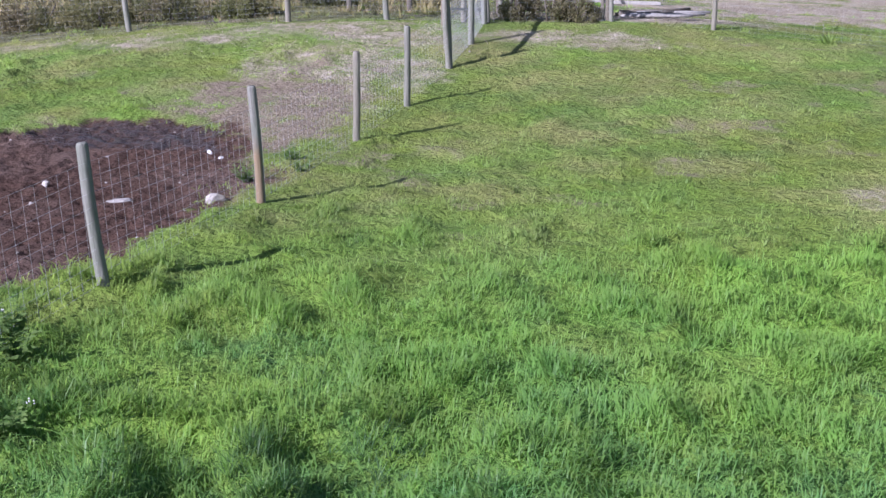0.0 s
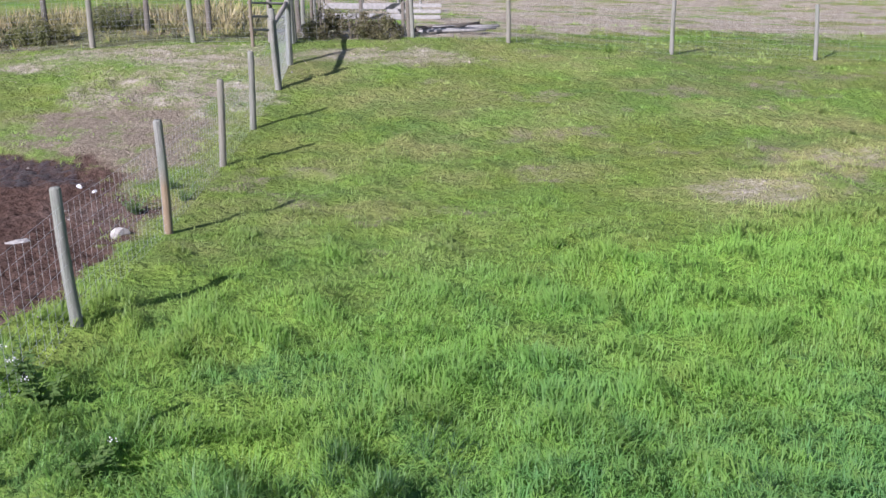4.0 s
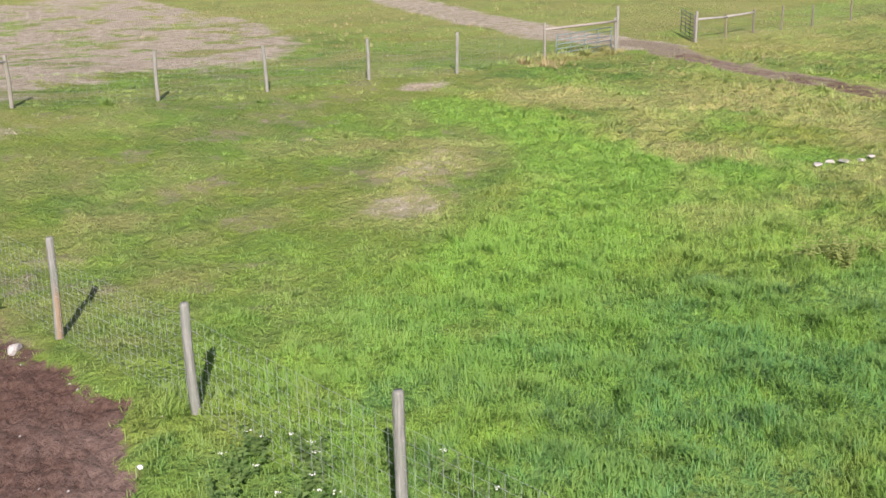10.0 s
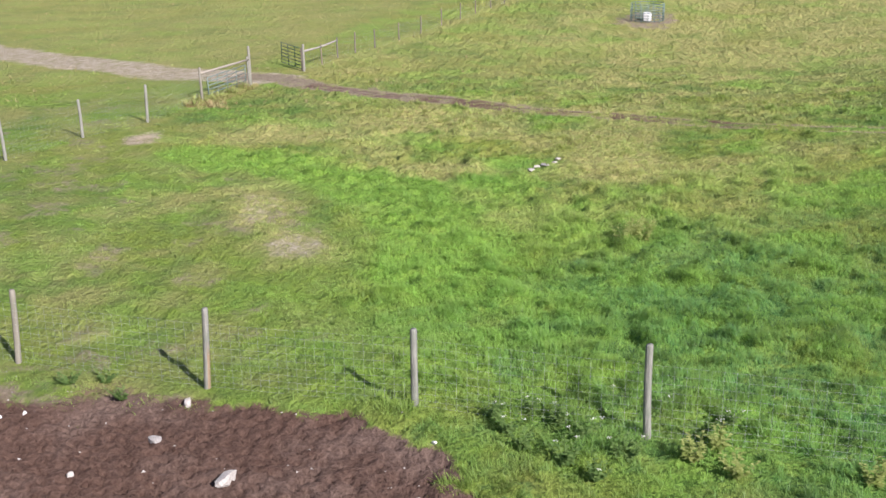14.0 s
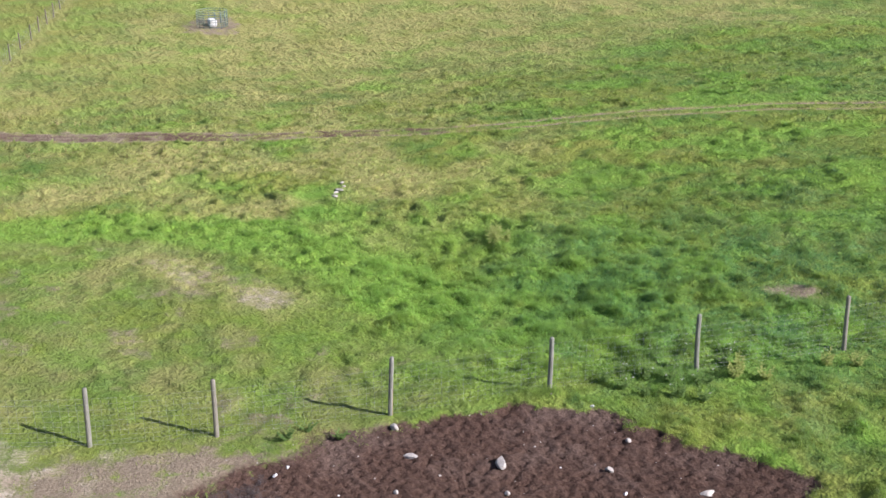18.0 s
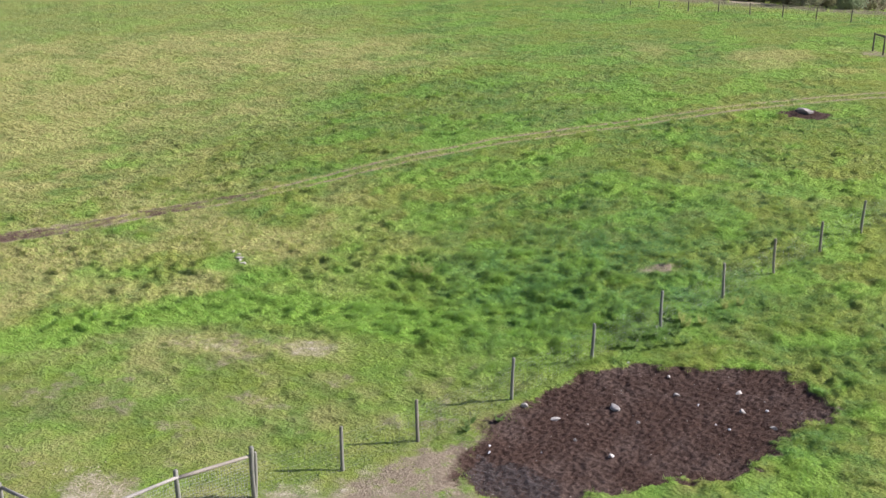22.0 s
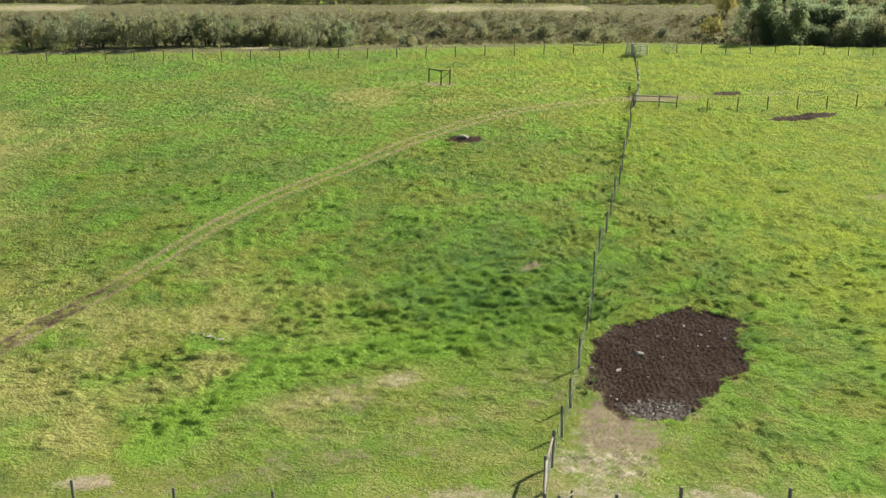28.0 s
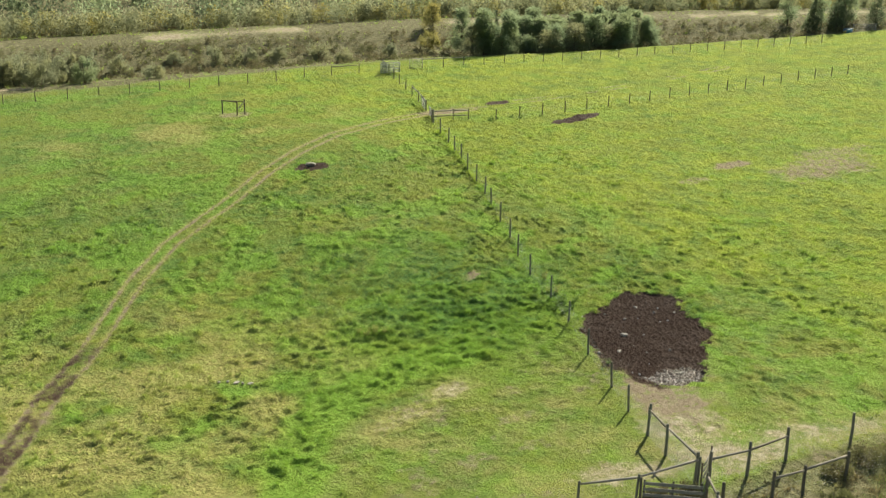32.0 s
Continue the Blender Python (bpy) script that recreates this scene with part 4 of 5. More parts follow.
def lush_places(x0, x1, y0, y1):
    """Places where the grass grows lush and dark."""
    def sample(rng, n):
        x, y = rng.uniform(x0, x1, 5 * n), rng.uniform(y0, y1, 5 * n)
        ok = rng.random(5 * n) < zones(x, y)["lush"] * smooth(0.42, 0.6, fbm(x, y, 2.2, 119))
        return x[ok][:n], y[ok][:n]
    return sample


def tuft_tops(x0, x1, y0, y1):
    """Places on top of the tufts that rise out of the turf."""
    def sample(rng, n):
        x, y = rng.uniform(x0, x1, 3 * n), rng.uniform(y0, y1, 3 * n)
        rim = np.minimum(np.minimum(x - x0, x1 - x), np.minimum(y - y0, y1 - y)) + 14 * (fbm(x, y, 8, 124) - 0.5)
        ok = rng.random(3 * n) < smooth(0.25, 0.75, puffs(x, y)) * smooth(-2, 22, rim)
        return x[ok][:n], y[ok][:n]
    return sample


def along(pts, wide):
    """Places close to a line of points."""
    def sample(rng, n):
        t = rng.uniform(0, len(pts) - 1.001, n)
        k = t.astype(int)
        p = np.array(pts, float)
        q = p[k] + (p[k + 1] - p[k]) * (t - k)[:, None]
        return q[:, 0] + rng.normal(0, wide, n), q[:, 1] + rng.normal(0, wide, n)
    return sample


grass("meadow_grass", "lush green pasture grass in dense uneven bunches", 600000, ring(0.5, 13, 0, 50, 15), 0.0110, 0.165, 101)
grass("wallow_edge_grass", "rough green grass round the mud wallow", 100000, ring(-9.5, 19, 2, 24, 14), 0.013, 0.15, 114)
tall_grass("tall_meadow_grass", "tall lush green grass bending over in swaths", 270000, ring(2.0, 10.0, 0, 25, 9), 0.015, 0.26, 128)
tussocks("meadow_tufts", "tufts of lush green pasture grass", 7000, ring(2, 8, 14, 75, 30), 10, 0.2, 102)
tussocks("nettle_patch", "leafy blue-green weeds among the tall grass", 7500, lush_places(-12, 15, -14, 14), 11, 0.29, 118, NETTLE)
tussocks("clump_grass", "shaggy clumps of green grass standing out of the turf", 64000, tuft_tops(-48, 62, -52, 40), 7, 0.2, 122)
tussocks("field_tufts", "rough green tussock grass of the open field", 88000, patch(-90, 95, -85, 36, 14), 7, 0.19, 103)
tussocks("bank_tufts", "pale dry grass along the creek bank", 14000, patch(-200, 180, -172, -102), 7, 0.4, 104)
tussocks("paddock_tufts", "green tufts of grass in the paddock", 12000, patch(-95, -12, -55, 46, 15), 9, 0.24, 105)
tussocks("roadside_tufts", "blond dry grass beyond the gate", 17000, patch(36, 140, 20, 115), 8, 0.24, 106, DRYLEAF)
tussocks("verge_weeds", "dense olive-brown weeds behind the lane fence", 8000, patch(-45, 1, 48.0, 80, 2), 10, 0.6, 107, SCRUB)
tussocks("verge_grass", "tall blond and green grass behind the lane fence", 9000, patch(-45, 1, 48.2, 80, 2), 10, 0.6, 117, DRYLEAF)


tussocks("gate_weeds", "dark green weeds round the fence feet", 260, patch(-41, -31, -57.6, -54.6, 0.6), 14, 0.55, 108, WEEDLEAF)
tussocks("blond_verge", "blond dry grass along the fence feet", 2600, patch(42, 60, 38.0, 41.4, 1.5), 9, 0.32, 109, DRYLEAF)
tussocks("fence_foot_grass", "long uncut grass along the foot of the fence", 1500, along(((-4.3, 23), (-9.4, -1.5), (-15.5, -26), (-21.8, -55.9)), 0.28), 11, 0.42, 112)
tussocks("fence_foot_grass", "long uncut grass along the foot of the fence", 1700, along(((8, 47.2), (17.1, 44.9), (30, 42.4), (45.6, 40.4), (52, 39.3)), 0.4), 11, 0.32, 113)
tussocks("strip_grass", "tall vivid green grass in a long dense strip", 2600, along(STRIP, 1.3), 9, 0.2, 123)
tussocks("reddish_weeds", "reddish brown seeding weeds by the far pens", 2200, patch(98, 150, -117, -108, 1.5), 8, 0.8, 110, REDWEED)
tussocks("creek_reeds", "tall yellow-green reeds in the creek", 1500, patch(76, 97, -118, -110, 1.5), 10, 1.1, 111, FERNLEAF)


# ---- fences ----
MAIN = ((-0.45, 38.8), (-1.7, 34.1), (-2.85, 29.55), (-4.3, 23.0), (-5.7, 16.7), (-7.05, 10.6), (-8.15, 3.9), (-9.4, -1.5), (-10.8, -6.4), (-12.0, -11.5),
        (-13.2, -16.6), (-14.4, -21.0), (-15.5, -26.0), (-16.6, -31.2), (-17.7, -35.8), (-18.6, -40.2), (-19.6, -44.8), (-20.7, -50.3), (-21.8, -55.9))
fence("paddock_fence", MAIN, "weathered grey wooden posts strung with woven wire netting", POSTS, seed=1, lean=(-1.5, -1.0), stained=(3,))
fence("corner_fence", ((0.95, 47.1), (0.35, 42.5), (-0.45, 38.85)), "tall grey posts with pole rails and woven wire", CORNER_POSTS, rails=(0, 1), rail_h=2.3, seed=2, net=(2.3, 15, 0.16, 0.0055))
fence("north_fence", ((0.98, 47.25), (6.2, 47.6), (10.2, 46.5), (17.1, 44.9), (23.4, 43.8), (30.0, 42.4), (36.4, 40.9), (45.6, 40.4), (52.8, 39.0)),
      "grey wooden posts with woven wire and pole rails", POSTS, rails=(0, 1, 7), seed=3, net=(2.0, 10, 0.35, 0.0023))
fence("lane_fence", ((0.1, 47.6), (-3.1, 47.75), (-7.1, 47.1), (-13.6, 46.7), (-20.0, 45.8), (-26.5, 44.9), (-33, 44)), "weathered grey posts with pole rails and wire netting", CORNER_POSTS,
      rails=(0, 1), seed=4, net=(2.0, 10, 0.35, 0.0023))
fence("yard_fence", ((1.7, 51.2), (-2.3, 51.5), (-5.0, 51.5), (-9.2, 51.0), (-14.8, 51.2), (-21, 51.6), (-28, 52)), "dark posts with pole rails and strands of wire", TALL_POSTS,
      rails=(1, 2), seed=5, net=(2.0, 10, 0.5, 0.0023))
fence("yard_side_fence", ((1.1, 47.6), (1.7, 49.4), (2.5, 51.6), (3.2, 54.2), (5.9, 59.2), (9.2, 66), (12, 73)), "grey wooden posts with pole rails", POSTS, rails=(1, 2, 3, 4, 5), seed=6, net=(2.0, 8, 0.5, 0.0023))
fence("east_fence", ((61.2, 36.9), (65.5, 36.2), (70.0, 35.8), (74.1, 35.0), (78.3, 33.9), (83.9, 32.4), (89.6, 31.0), (95.3, 29.5), (100, 27.9), (104.6, 26.6), (109.4, 25.2), (114.4, 23.9), (120, 22.5), (126, 21), (132, 19.6), (138, 18)),
      "thin dark posts with wire netting and a rail beside the gateway", THIN_POSTS, rails=(0, 1), rail_h=1.65, seed=7, net=(1.6, 7, 0.6, 0.0024))
fence("south_fence", tuple((92 - 5.25 * k, -101.6 + 0.00075 * (92 - 5.25 * k - 20) ** 2 * 0.5 + 4.6 * k / 22) for k in range(23)), "dark wooden posts with strands of wire along the creek", THIN_POSTS,
      rails=(21,), rail_h=1.65, seed=8, net=(1.6, 6, 2.7, 0.0024))
fence("south_fence", tuple((-36.8 - 4.4 * k, -97.3 + 0.035 * k) for k in range(23)), "dark wooden posts with strands of wire before the trees", THIN_POSTS, rails=(0, 1), rail_h=1.65, seed=9, net=(1.6, 6, 2.2, 0.0024))
fence("cross_fence", tuple((-32.6 - 4.55 * k, -55.6 - 0.62 * k) for k in range(19)), "thin dark posts with strands of wire across the paddock", THIN_POSTS, seed=10, net=(1.55, 6, 2.3, 0.0024))
fence("gate_fence", ((-22.3, -57.6), (-26.0, -57.7), (-28.6, -57.5)), "dark posts with pole rails beside the paddock gate", THIN_POSTS, rails=(0, 1), rail_h=1.6, rail_low=(0, 1), seed=11, net=None)
fence("gate_fence", ((-24.1, -64.4), (-24.7, -67.2), (-25.4, -71.0), (-26.0, -75.5), (-26.6, -80), (-27.2, -84.6), (-27.8, -89), (-28.4, -93.2)), "dark posts with pale pole rails", THIN_POSTS, rails=(0, 1, 2), rail_h=1.65, seed=12,
      net=(1.55, 6, 0.8, 0.0024), wood=PALE_BOARD)


# ---- gates and feeders ----
def pipe_gate(x, y, turn, length, high, bars, uprights, mat, label, name="pipe_gate", lift=0.15, pipe=0.03):
    """A farm gate of welded pipe: outer frame, level bars and uprights."""
    top = thing(name, x, y, ground_z(x, y), label, "gate", "", turn)
    for i in range(bars):
        bm = bmesh.new()
        tube(bm, (0, 0, 0), (length, 0, 0), pipe, sides=6)
        part("bar", bm_mesh("bar", bm, mat, True), top, Matrix.Translation((0, 0, lift + high * i / (bars - 1))))
    for i in range(uprights):
        bm = bmesh.new()
        tube(bm, (0, 0, lift - 0.03), (0, 0, lift + high + 0.03), pipe * 1.15 if i in (0, uprights - 1) else pipe * 0.85, sides=6)
        part("upright", bm_mesh("upright", bm, mat, True), top, Matrix.Translation((length * i / (uprights - 1), 0.0, 0)))
    bm = bmesh.new()
    tube(bm, (0, 0.02, -0.35), (0, 0.02, lift + 0.05), 0.03, sides=6)
    part("hinge_post", bm_mesh("hinge_post", bm, mat, True), top)
    return top


pipe_gate(61.3, 36.95, 38, 4.4, 1.75, 7, 4, PIPE_GREEN, "dark green pipe gate standing open beside the track")
pipe_gate(52.6, 39.25, 168, 5.6, 1.5, 6, 5, PIPE_TEAL, "teal pipe gate folded back against the fence")
pipe_gate(-22.6, -58.2, -106, 3.9, 1.35, 6, 4, PIPE_GREY, "grey galvanised pipe gate in the paddock fence", pipe=0.045)
pipe_gate(-27.2, -94.4, 176, 3.7, 1.8, 7, 4, PIPE_PALE, "pale grey heavy pipe gate at the creek fence", pipe=0.08)
pipe_gate(-28.3, -94.6, -98, 3.0, 1.7, 6, 4, PIPE_GREY, "dark grey pipe panel behind the creek gate", pipe=0.06)
pipe_gate(-34.0, -96.9, 178, 2.6, 1.7, 7, 5, PIPE_PALE, "pale pipe panel beside the creek gateway")
pipe_gate(102.5, -88.9, 186, 5.6, 1.5, 5, 4, PIPE_GREY, "pipe corral panels along the far fence", pipe=0.045)
pipe_gate(-24.15, -64.9, -103, 3.6, 1.5, 6, 4, PIPE_PALE, "pale grey pipe gate in line with the paddock fence", pipe=0.045)
pipe_gate(113.5, -94, 40, 5.2, 1.6, 5, 4, PIPE_TEAL, "teal pipe corral panel by the far pens")
pipe_gate(104.6, -101.6, 170, 7.6, 1.9, 6, 5, PIPE_TEAL, "pale teal pipe pen panels before the creek", pipe=0.045)
pipe_gate(118.4, -84.5, 100, 6.0, 1.5, 5, 4, PIPE_GREY, "pipe corral panel at the far pens")


def tall_gate_posts():
    for x, y, h in ((52.95, 39.0, 3.1), (61.15, 36.75, 2.3)):
        top = thing("gate_post", x, y, ground_z(x, y), "tall grey wooden gate post beside the track", "gate post")
        part("post", post_mesh("gate_post", h, 0.11, int(x), POST_WOOD), top)


tall_gate_posts()


def plank_gate():
    """The slatted wooden gate at the fence corner."""
    x, y = 6.0, 48.0
    z = ground_z(x, y)
    top = thing("plank_gate", x, y, z, "grey slatted plank gate swung open at the fence corner", "gate", "", 150)
    rng = random.Random(5)
    for i in range(4):
        bm = bmesh.new()
        bmesh.ops.create_cube(bm, size=1, matrix=Matrix.Translation((2.05, 0, 0.42 + 0.45 * i)) @ Matrix.Diagonal((4.1, 0.045, 0.25, 1)))
        bmesh.ops.bevel(bm, geom=bm.edges[:], offset=0.008, segments=1, affect="EDGES")
        part("plank", bm_mesh("plank", bm, PALE_BOARD), top, pose(0, 0, 0, 0, rng.uniform(-0.4, 0.4), 0))
    for u in (0.1, 2.05, 4.0):
        bm = bmesh.new()
        bmesh.ops.create_cube(bm, size=1, matrix=Matrix.Translation((u, 0.06, 1.05)) @ Matrix.Diagonal((0.14, 0.06, 1.95, 1)))
        bmesh.ops.bevel(bm, geom=bm.edges[:], offset=0.008, segments=1, affect="EDGES")
        part("batten", bm_mesh("batten", bm, DARK_WOOD), top)
    part("hinge_post", post_mesh("hinge_post", 2.2, 0.1, 77, DARK_WOOD), top, Matrix.Translation((-0.15, 0.05, 0)))
    part("latch_post", post_mesh("latch_post", 1.7, 0.08, 78, DARK_WOOD), top, Matrix.Translation((4.35, 0.1, 0)))


plank_gate()


def corner_gate():
    """The bleached pole gate between corner post and lane fence."""
    x, y = 1.0, 48.0
    top = thing("pole_gate", x, y, ground_z(x, y), "bleached pole gate leaning between the corner posts", "gate", "", 218)
    for i, h in enumerate((0.45, 1.0, 1.55, 2.0)):
        part("pole", rail_mesh((0, 0, h), (2.3, 0, h + 0.25), 0.055, PALE_BOARD, i), top, Matrix.Translation((0, 0, h)))
    for u in (0.0, 2.3):
        part("stile", post_mesh("stile", 2.2 + 0.1 * u, 0.075, 90, DARK_WOOD), top, Matrix.Translation((u, 0.12, 0)))


corner_gate()


def ring_feeder(x, y, r, high, label):
    """A round bale feeder: hoops, uprights and a trough inside."""
    top = thing("hay_feeder", x, y, ground_z(x, y), label, "feeder")
    n = 30
    for k in range(7):
        z = 0.1 + high * k / 6
        V, F = [], []
        for i in range(n):
            w = 2 * math.pi * i / n
            for s in range(5):
                g = 2 * math.pi * s / 5
                rr = r + 0.032 * math.cos(g)
                V.append((rr * math.cos(w), rr * math.sin(w), z + 0.032 * math.sin(g)))
        for i in range(n):
            for s in range(5):
                F.append((i * 5 + s, ((i + 1) % n) * 5 + s, ((i + 1) % n) * 5 + (s + 1) % 5, i * 5 + (s + 1) % 5))
        part("hoop", numpy_mesh("hoop", V, F, PIPE_TEAL, None, True), top)
    bm = bmesh.new()
    tube(bm, (0, 0, -0.1), (0, 0, high + 0.12), 0.03, sides=6)
    up = bm_mesh("upright", bm, PIPE_TEAL, True)
    for i in range(16):
        w = 2 * math.pi * i / 16
        part("upright", up, top, Matrix.Translation((r * math.cos(w), r * math.sin(w), 0)))
    bm = bmesh.new()
    bmesh.ops.create_cube(bm, size=1, matrix=Matrix.Translation((0, 0, 0.42)) @ Matrix.Diagonal((1.5, 0.9, 0.85, 1)))
    bmesh.ops.bevel(bm, geom=bm.edges[:], offset=0.09, segments=2, affect="EDGES")
    part("trough", bm_mesh("trough", bm, SALT), top, None, "pale feed trough")
    return top


ring_feeder(100.4, 6.4, 1.9, 1.8, "round teal pipe hay feeder standing on trampled ground")


def water_trough():
    x, y = -151.0, -107.6
    top = thing("water_trough", x, y, ground_z(x, y), "blue plastic water trough at the far paddock corner", "trough", "", 20)
    bm = bmesh.new()
    bmesh.ops.create_cube(bm, size=1, matrix=Matrix.Translation((0, 0, 0.45)) @ Matrix.Diagonal((2.4, 1.2, 0.95, 1)))
    bmesh.ops.bevel(bm, geom=bm.edges[:], offset=0.14, segments=2, affect="EDGES")
    part("tub", bm_mesh("tub", bm, BLUE_PAINT, True), top)
    bm = bmesh.new()
    bmesh.ops.create_cube(bm, size=1, matrix=Matrix.Translation((0, 0, 0.93)) @ Matrix.Diagonal((2.5, 1.3, 0.08, 1)))
    part("rim", bm_mesh("rim", bm, BLUE_PAINT), top)


water_trough()
pipe_gate(-153.5, -108.6, 172, 6.2, 1.6, 5, 4, PIPE_PALE, "pale pipe panel behind the water trough", pipe=0.05)


def far_crate():
    x, y = 115.5, -88.8
    top = thing("cattle_crate", x, y, ground_z(x, y), "dark slatted metal crate by the far pens", "crate", "", 12)
    for side in (-1, 1):
        for i in range(5):
            bm = bmesh.new()
            bmesh.ops.create_cube(bm, size=1, matrix=Matrix.Translation((0, 0.55 * side, 0.3 + 0.36 * i)) @ Matrix.Diagonal((2.3, 0.05, 0.22, 1)))
            part("slat", bm_mesh("slat", bm, PIPE_GREEN), top)
    for u in (-1.1, 1.1):
        for side in (-1, 1):
            bm = bmesh.new()
            tube(bm, (u, 0.6 * side, -0.1), (u, 0.6 * side, 2.0), 0.05)
            part("corner_post", bm_mesh("corner_post", bm, PIPE_GREEN), top)


far_crate()


def post_frame():
    """Three posts joined by rails that guard a spot in the open field."""
    x, y = 5.6, -71.9
    top = thing("tree_guard", x, y, ground_z(x, y), "three dark posts joined by rails in the open pasture", "post frame")
    spots = ((0, 0), (1.9, -2.1), (-1.4, -0.6))
    for i, (u, v) in enumerate(spots):
        part("post", post_mesh("post", 2.4, 0.11, 60 + i, DARK_WOOD), top, Matrix.Translation((u, v, ground_z(x + u, y + v) - ground_z(x, y))))
    for a, b, h0, h1, wood in ((0, 1, 2.2, 2.15, DARK_WOOD), (1, 2, 2.15, 2.1, DARK_WOOD), (2, 0, 2.1, 0.95, PALE_BOARD)):
        p, q = Vector((*spots[a], h0)), Vector((*spots[b], h1))
        part("rail", rail_mesh(p, q, 0.07, wood, a), top, Matrix.Translation(p))


post_frame()


# ---- stones ----
def stone_mesh(name, seed, mat, flat=0.55, sub=2):
    rng = random.Random(seed)
    bm = bmesh.new()
    bmesh.ops.create_icosphere(bm, subdivisions=sub, radius=1.0)
    cuts = [(Vector((rng.gauss(0, 1), rng.gauss(0, 1), rng.gauss(0, 0.7))).normalized(), rng.uniform(0.4, 0.8)) for _ in range(11)]
    for v in bm.verts:
        for n, d in cuts:
            e = v.co.dot(n) - d
            if e > 0:
                v.co -= n * e * 0.97
        v.co *= 1 + 0.16 * noise.noise(v.co * 2.3 + Vector((seed, 0, 0)))
        v.co.z *= flat
    return bm_mesh(name, bm, mat)


def stone(x, y, sx, sy, h, turn, seed, label, mat=None, name="stone", sink=0.4):
    me = stone_mesh(name, seed, mat or STONE)
    ob = new(name, me)
    ob.matrix_basis = pose(x, y, ground_z(x, y) + h * (0.55 - sink), 0, 0, turn) @ Matrix.Diagonal((sx / 2, sy / 2, h, 1))
    return tagged(ob, label, "stone")


stone(-5.3, 23.25, 0.5, 0.4, 0.3, 20, 1, "rounded white stone on the edge of the mud")
stone(-7.45, 23.35, 0.95, 0.6, 0.26, 40, 2, "flat pale stone sunk in the mud")
stone(-9.5, 20.75, 0.85, 0.6, 0.36, -10, 3, "broad white stone lying in the mud")
stone(-14.3, 15.2, 0.7, 0.5, 0.26, 70, 4, "pale stone in the mud wallow")
stone(-11.6, 17.5, 0.6, 0.3, 0.2, 10, 5, "small flat pale stone in the mud")
stone(-15.3, 17.1, 0.55, 0.45, 0.26, 0, 6, "pale stone in the mud wallow")
stone(-10.3, 15.9, 0.35, 0.3, 0.2, 0, 7, "small white stone beside the mud")
stone(-17.3, 17.7, 0.45, 0.3, 0.2, 30, 8, "small pale stone in the mud")
stone(-11.8, 25.1, 0.5, 0.4, 0.28, 50, 9, "pale stone in the mud wallow")
stone(-11.3, 21.4, 0.3, 0.25, 0.16, 0, 10, "small white stone in the mud")
for k, (u, v, sz) in enumerate(((-15.5, 19.2, 0.26), (-14.7, 19.1, 0.22), (-13.0, 17.7, 0.2), (-6.5, 28.3, 0.24), (-6.1, 27.7, 0.2), (-7.7, 15.9, 0.22), (-16.3, 16.2, 0.24), (-8.6, 26.6, 0.2), (-10.6, 18.9, 0.18))):
    stone(u, v, sz, sz * 0.8, 0.15, 40 * k, 70 + k, "small white stone in the mud", SALT)
stone(-9.5, 24.8, 0.3, 0.25, 0.16, 0, 11, "small white stone in the mud")
for k, (u, v, s) in enumerate(((25.4, 15.4, 0.7), (26.6, 14.7, 0.8), (27.2, 14.2, 0.6), (26.1, 15.1, 0.5), (28.0, 14.0, 0.45))):
    tagged(stone(u, v, s, s * 0.7, 0.17, 30 * k, 30 + k, "flat pale stone in the dry grass", None, "stone", 0.1), group="row of flat stones")
stone(3.05, -39.75, 2.5, 1.5, 0.7, 12, 50, "big flat pale boulder in a ring of dark earth", BOULDER, "boulder", 0.15)


def gravel():
    """Small pale pebbles and clods strewn on mud, yard and lane."""
    rng = np.random.default_rng(9)
    n = 4200
    x = np.concatenate([rng.uniform(-20, -2, n), rng.uniform(-32, 48, n)])
    y = np.concatenate([rng.uniform(11, 37, n), rng.uniform(36, 66, n)])
    z = zones(x, y)
    keep = (z["mud"] + z["dirt"] + 0.6 * z["straw"] > 0.45) & (rng.random(2 * n) < 0.045) | (rng.random(2 * n) < 0.006)
    x, y = x[keep], y[keep]
    s = rng.uniform(0.015, 0.05, len(x)) * np.where(rng.random(len(x)) < 0.07, 2.2, 1)
    corner = np.array([(1, 0, 0), (-0.5, 0.9, 0), (-0.5, -0.9, 0), (0.1, 0.05, 0.8)])
    w = rng.uniform(0, 6.3, len(x))
    c, sn = np.cos(w)[:, None], np.sin(w)[:, None]
    px_, py_ = corner[None, :, 0] * c - corner[None, :, 1] * sn, corner[None, :, 0] * sn + corner[None, :, 1] * c
    V = np.stack([x[:, None] + s[:, None] * px_, y[:, None] + s[:, None] * py_, height(x, y)[:, None] + s[:, None] * corner[None, :, 2]], -1)
    F = np.arange(len(x))[:, None, None] * 4 + np.array([[0, 1, 3], [1, 2, 3], [2, 0, 3]])[None]
    tagged(new("pebbles", numpy_mesh("pebbles", V.reshape(-1, 3), F.reshape(-1, 3), STONE)), "pale pebbles strewn over mud and trampled ground", "pebbles", kind="stuff")


gravel()


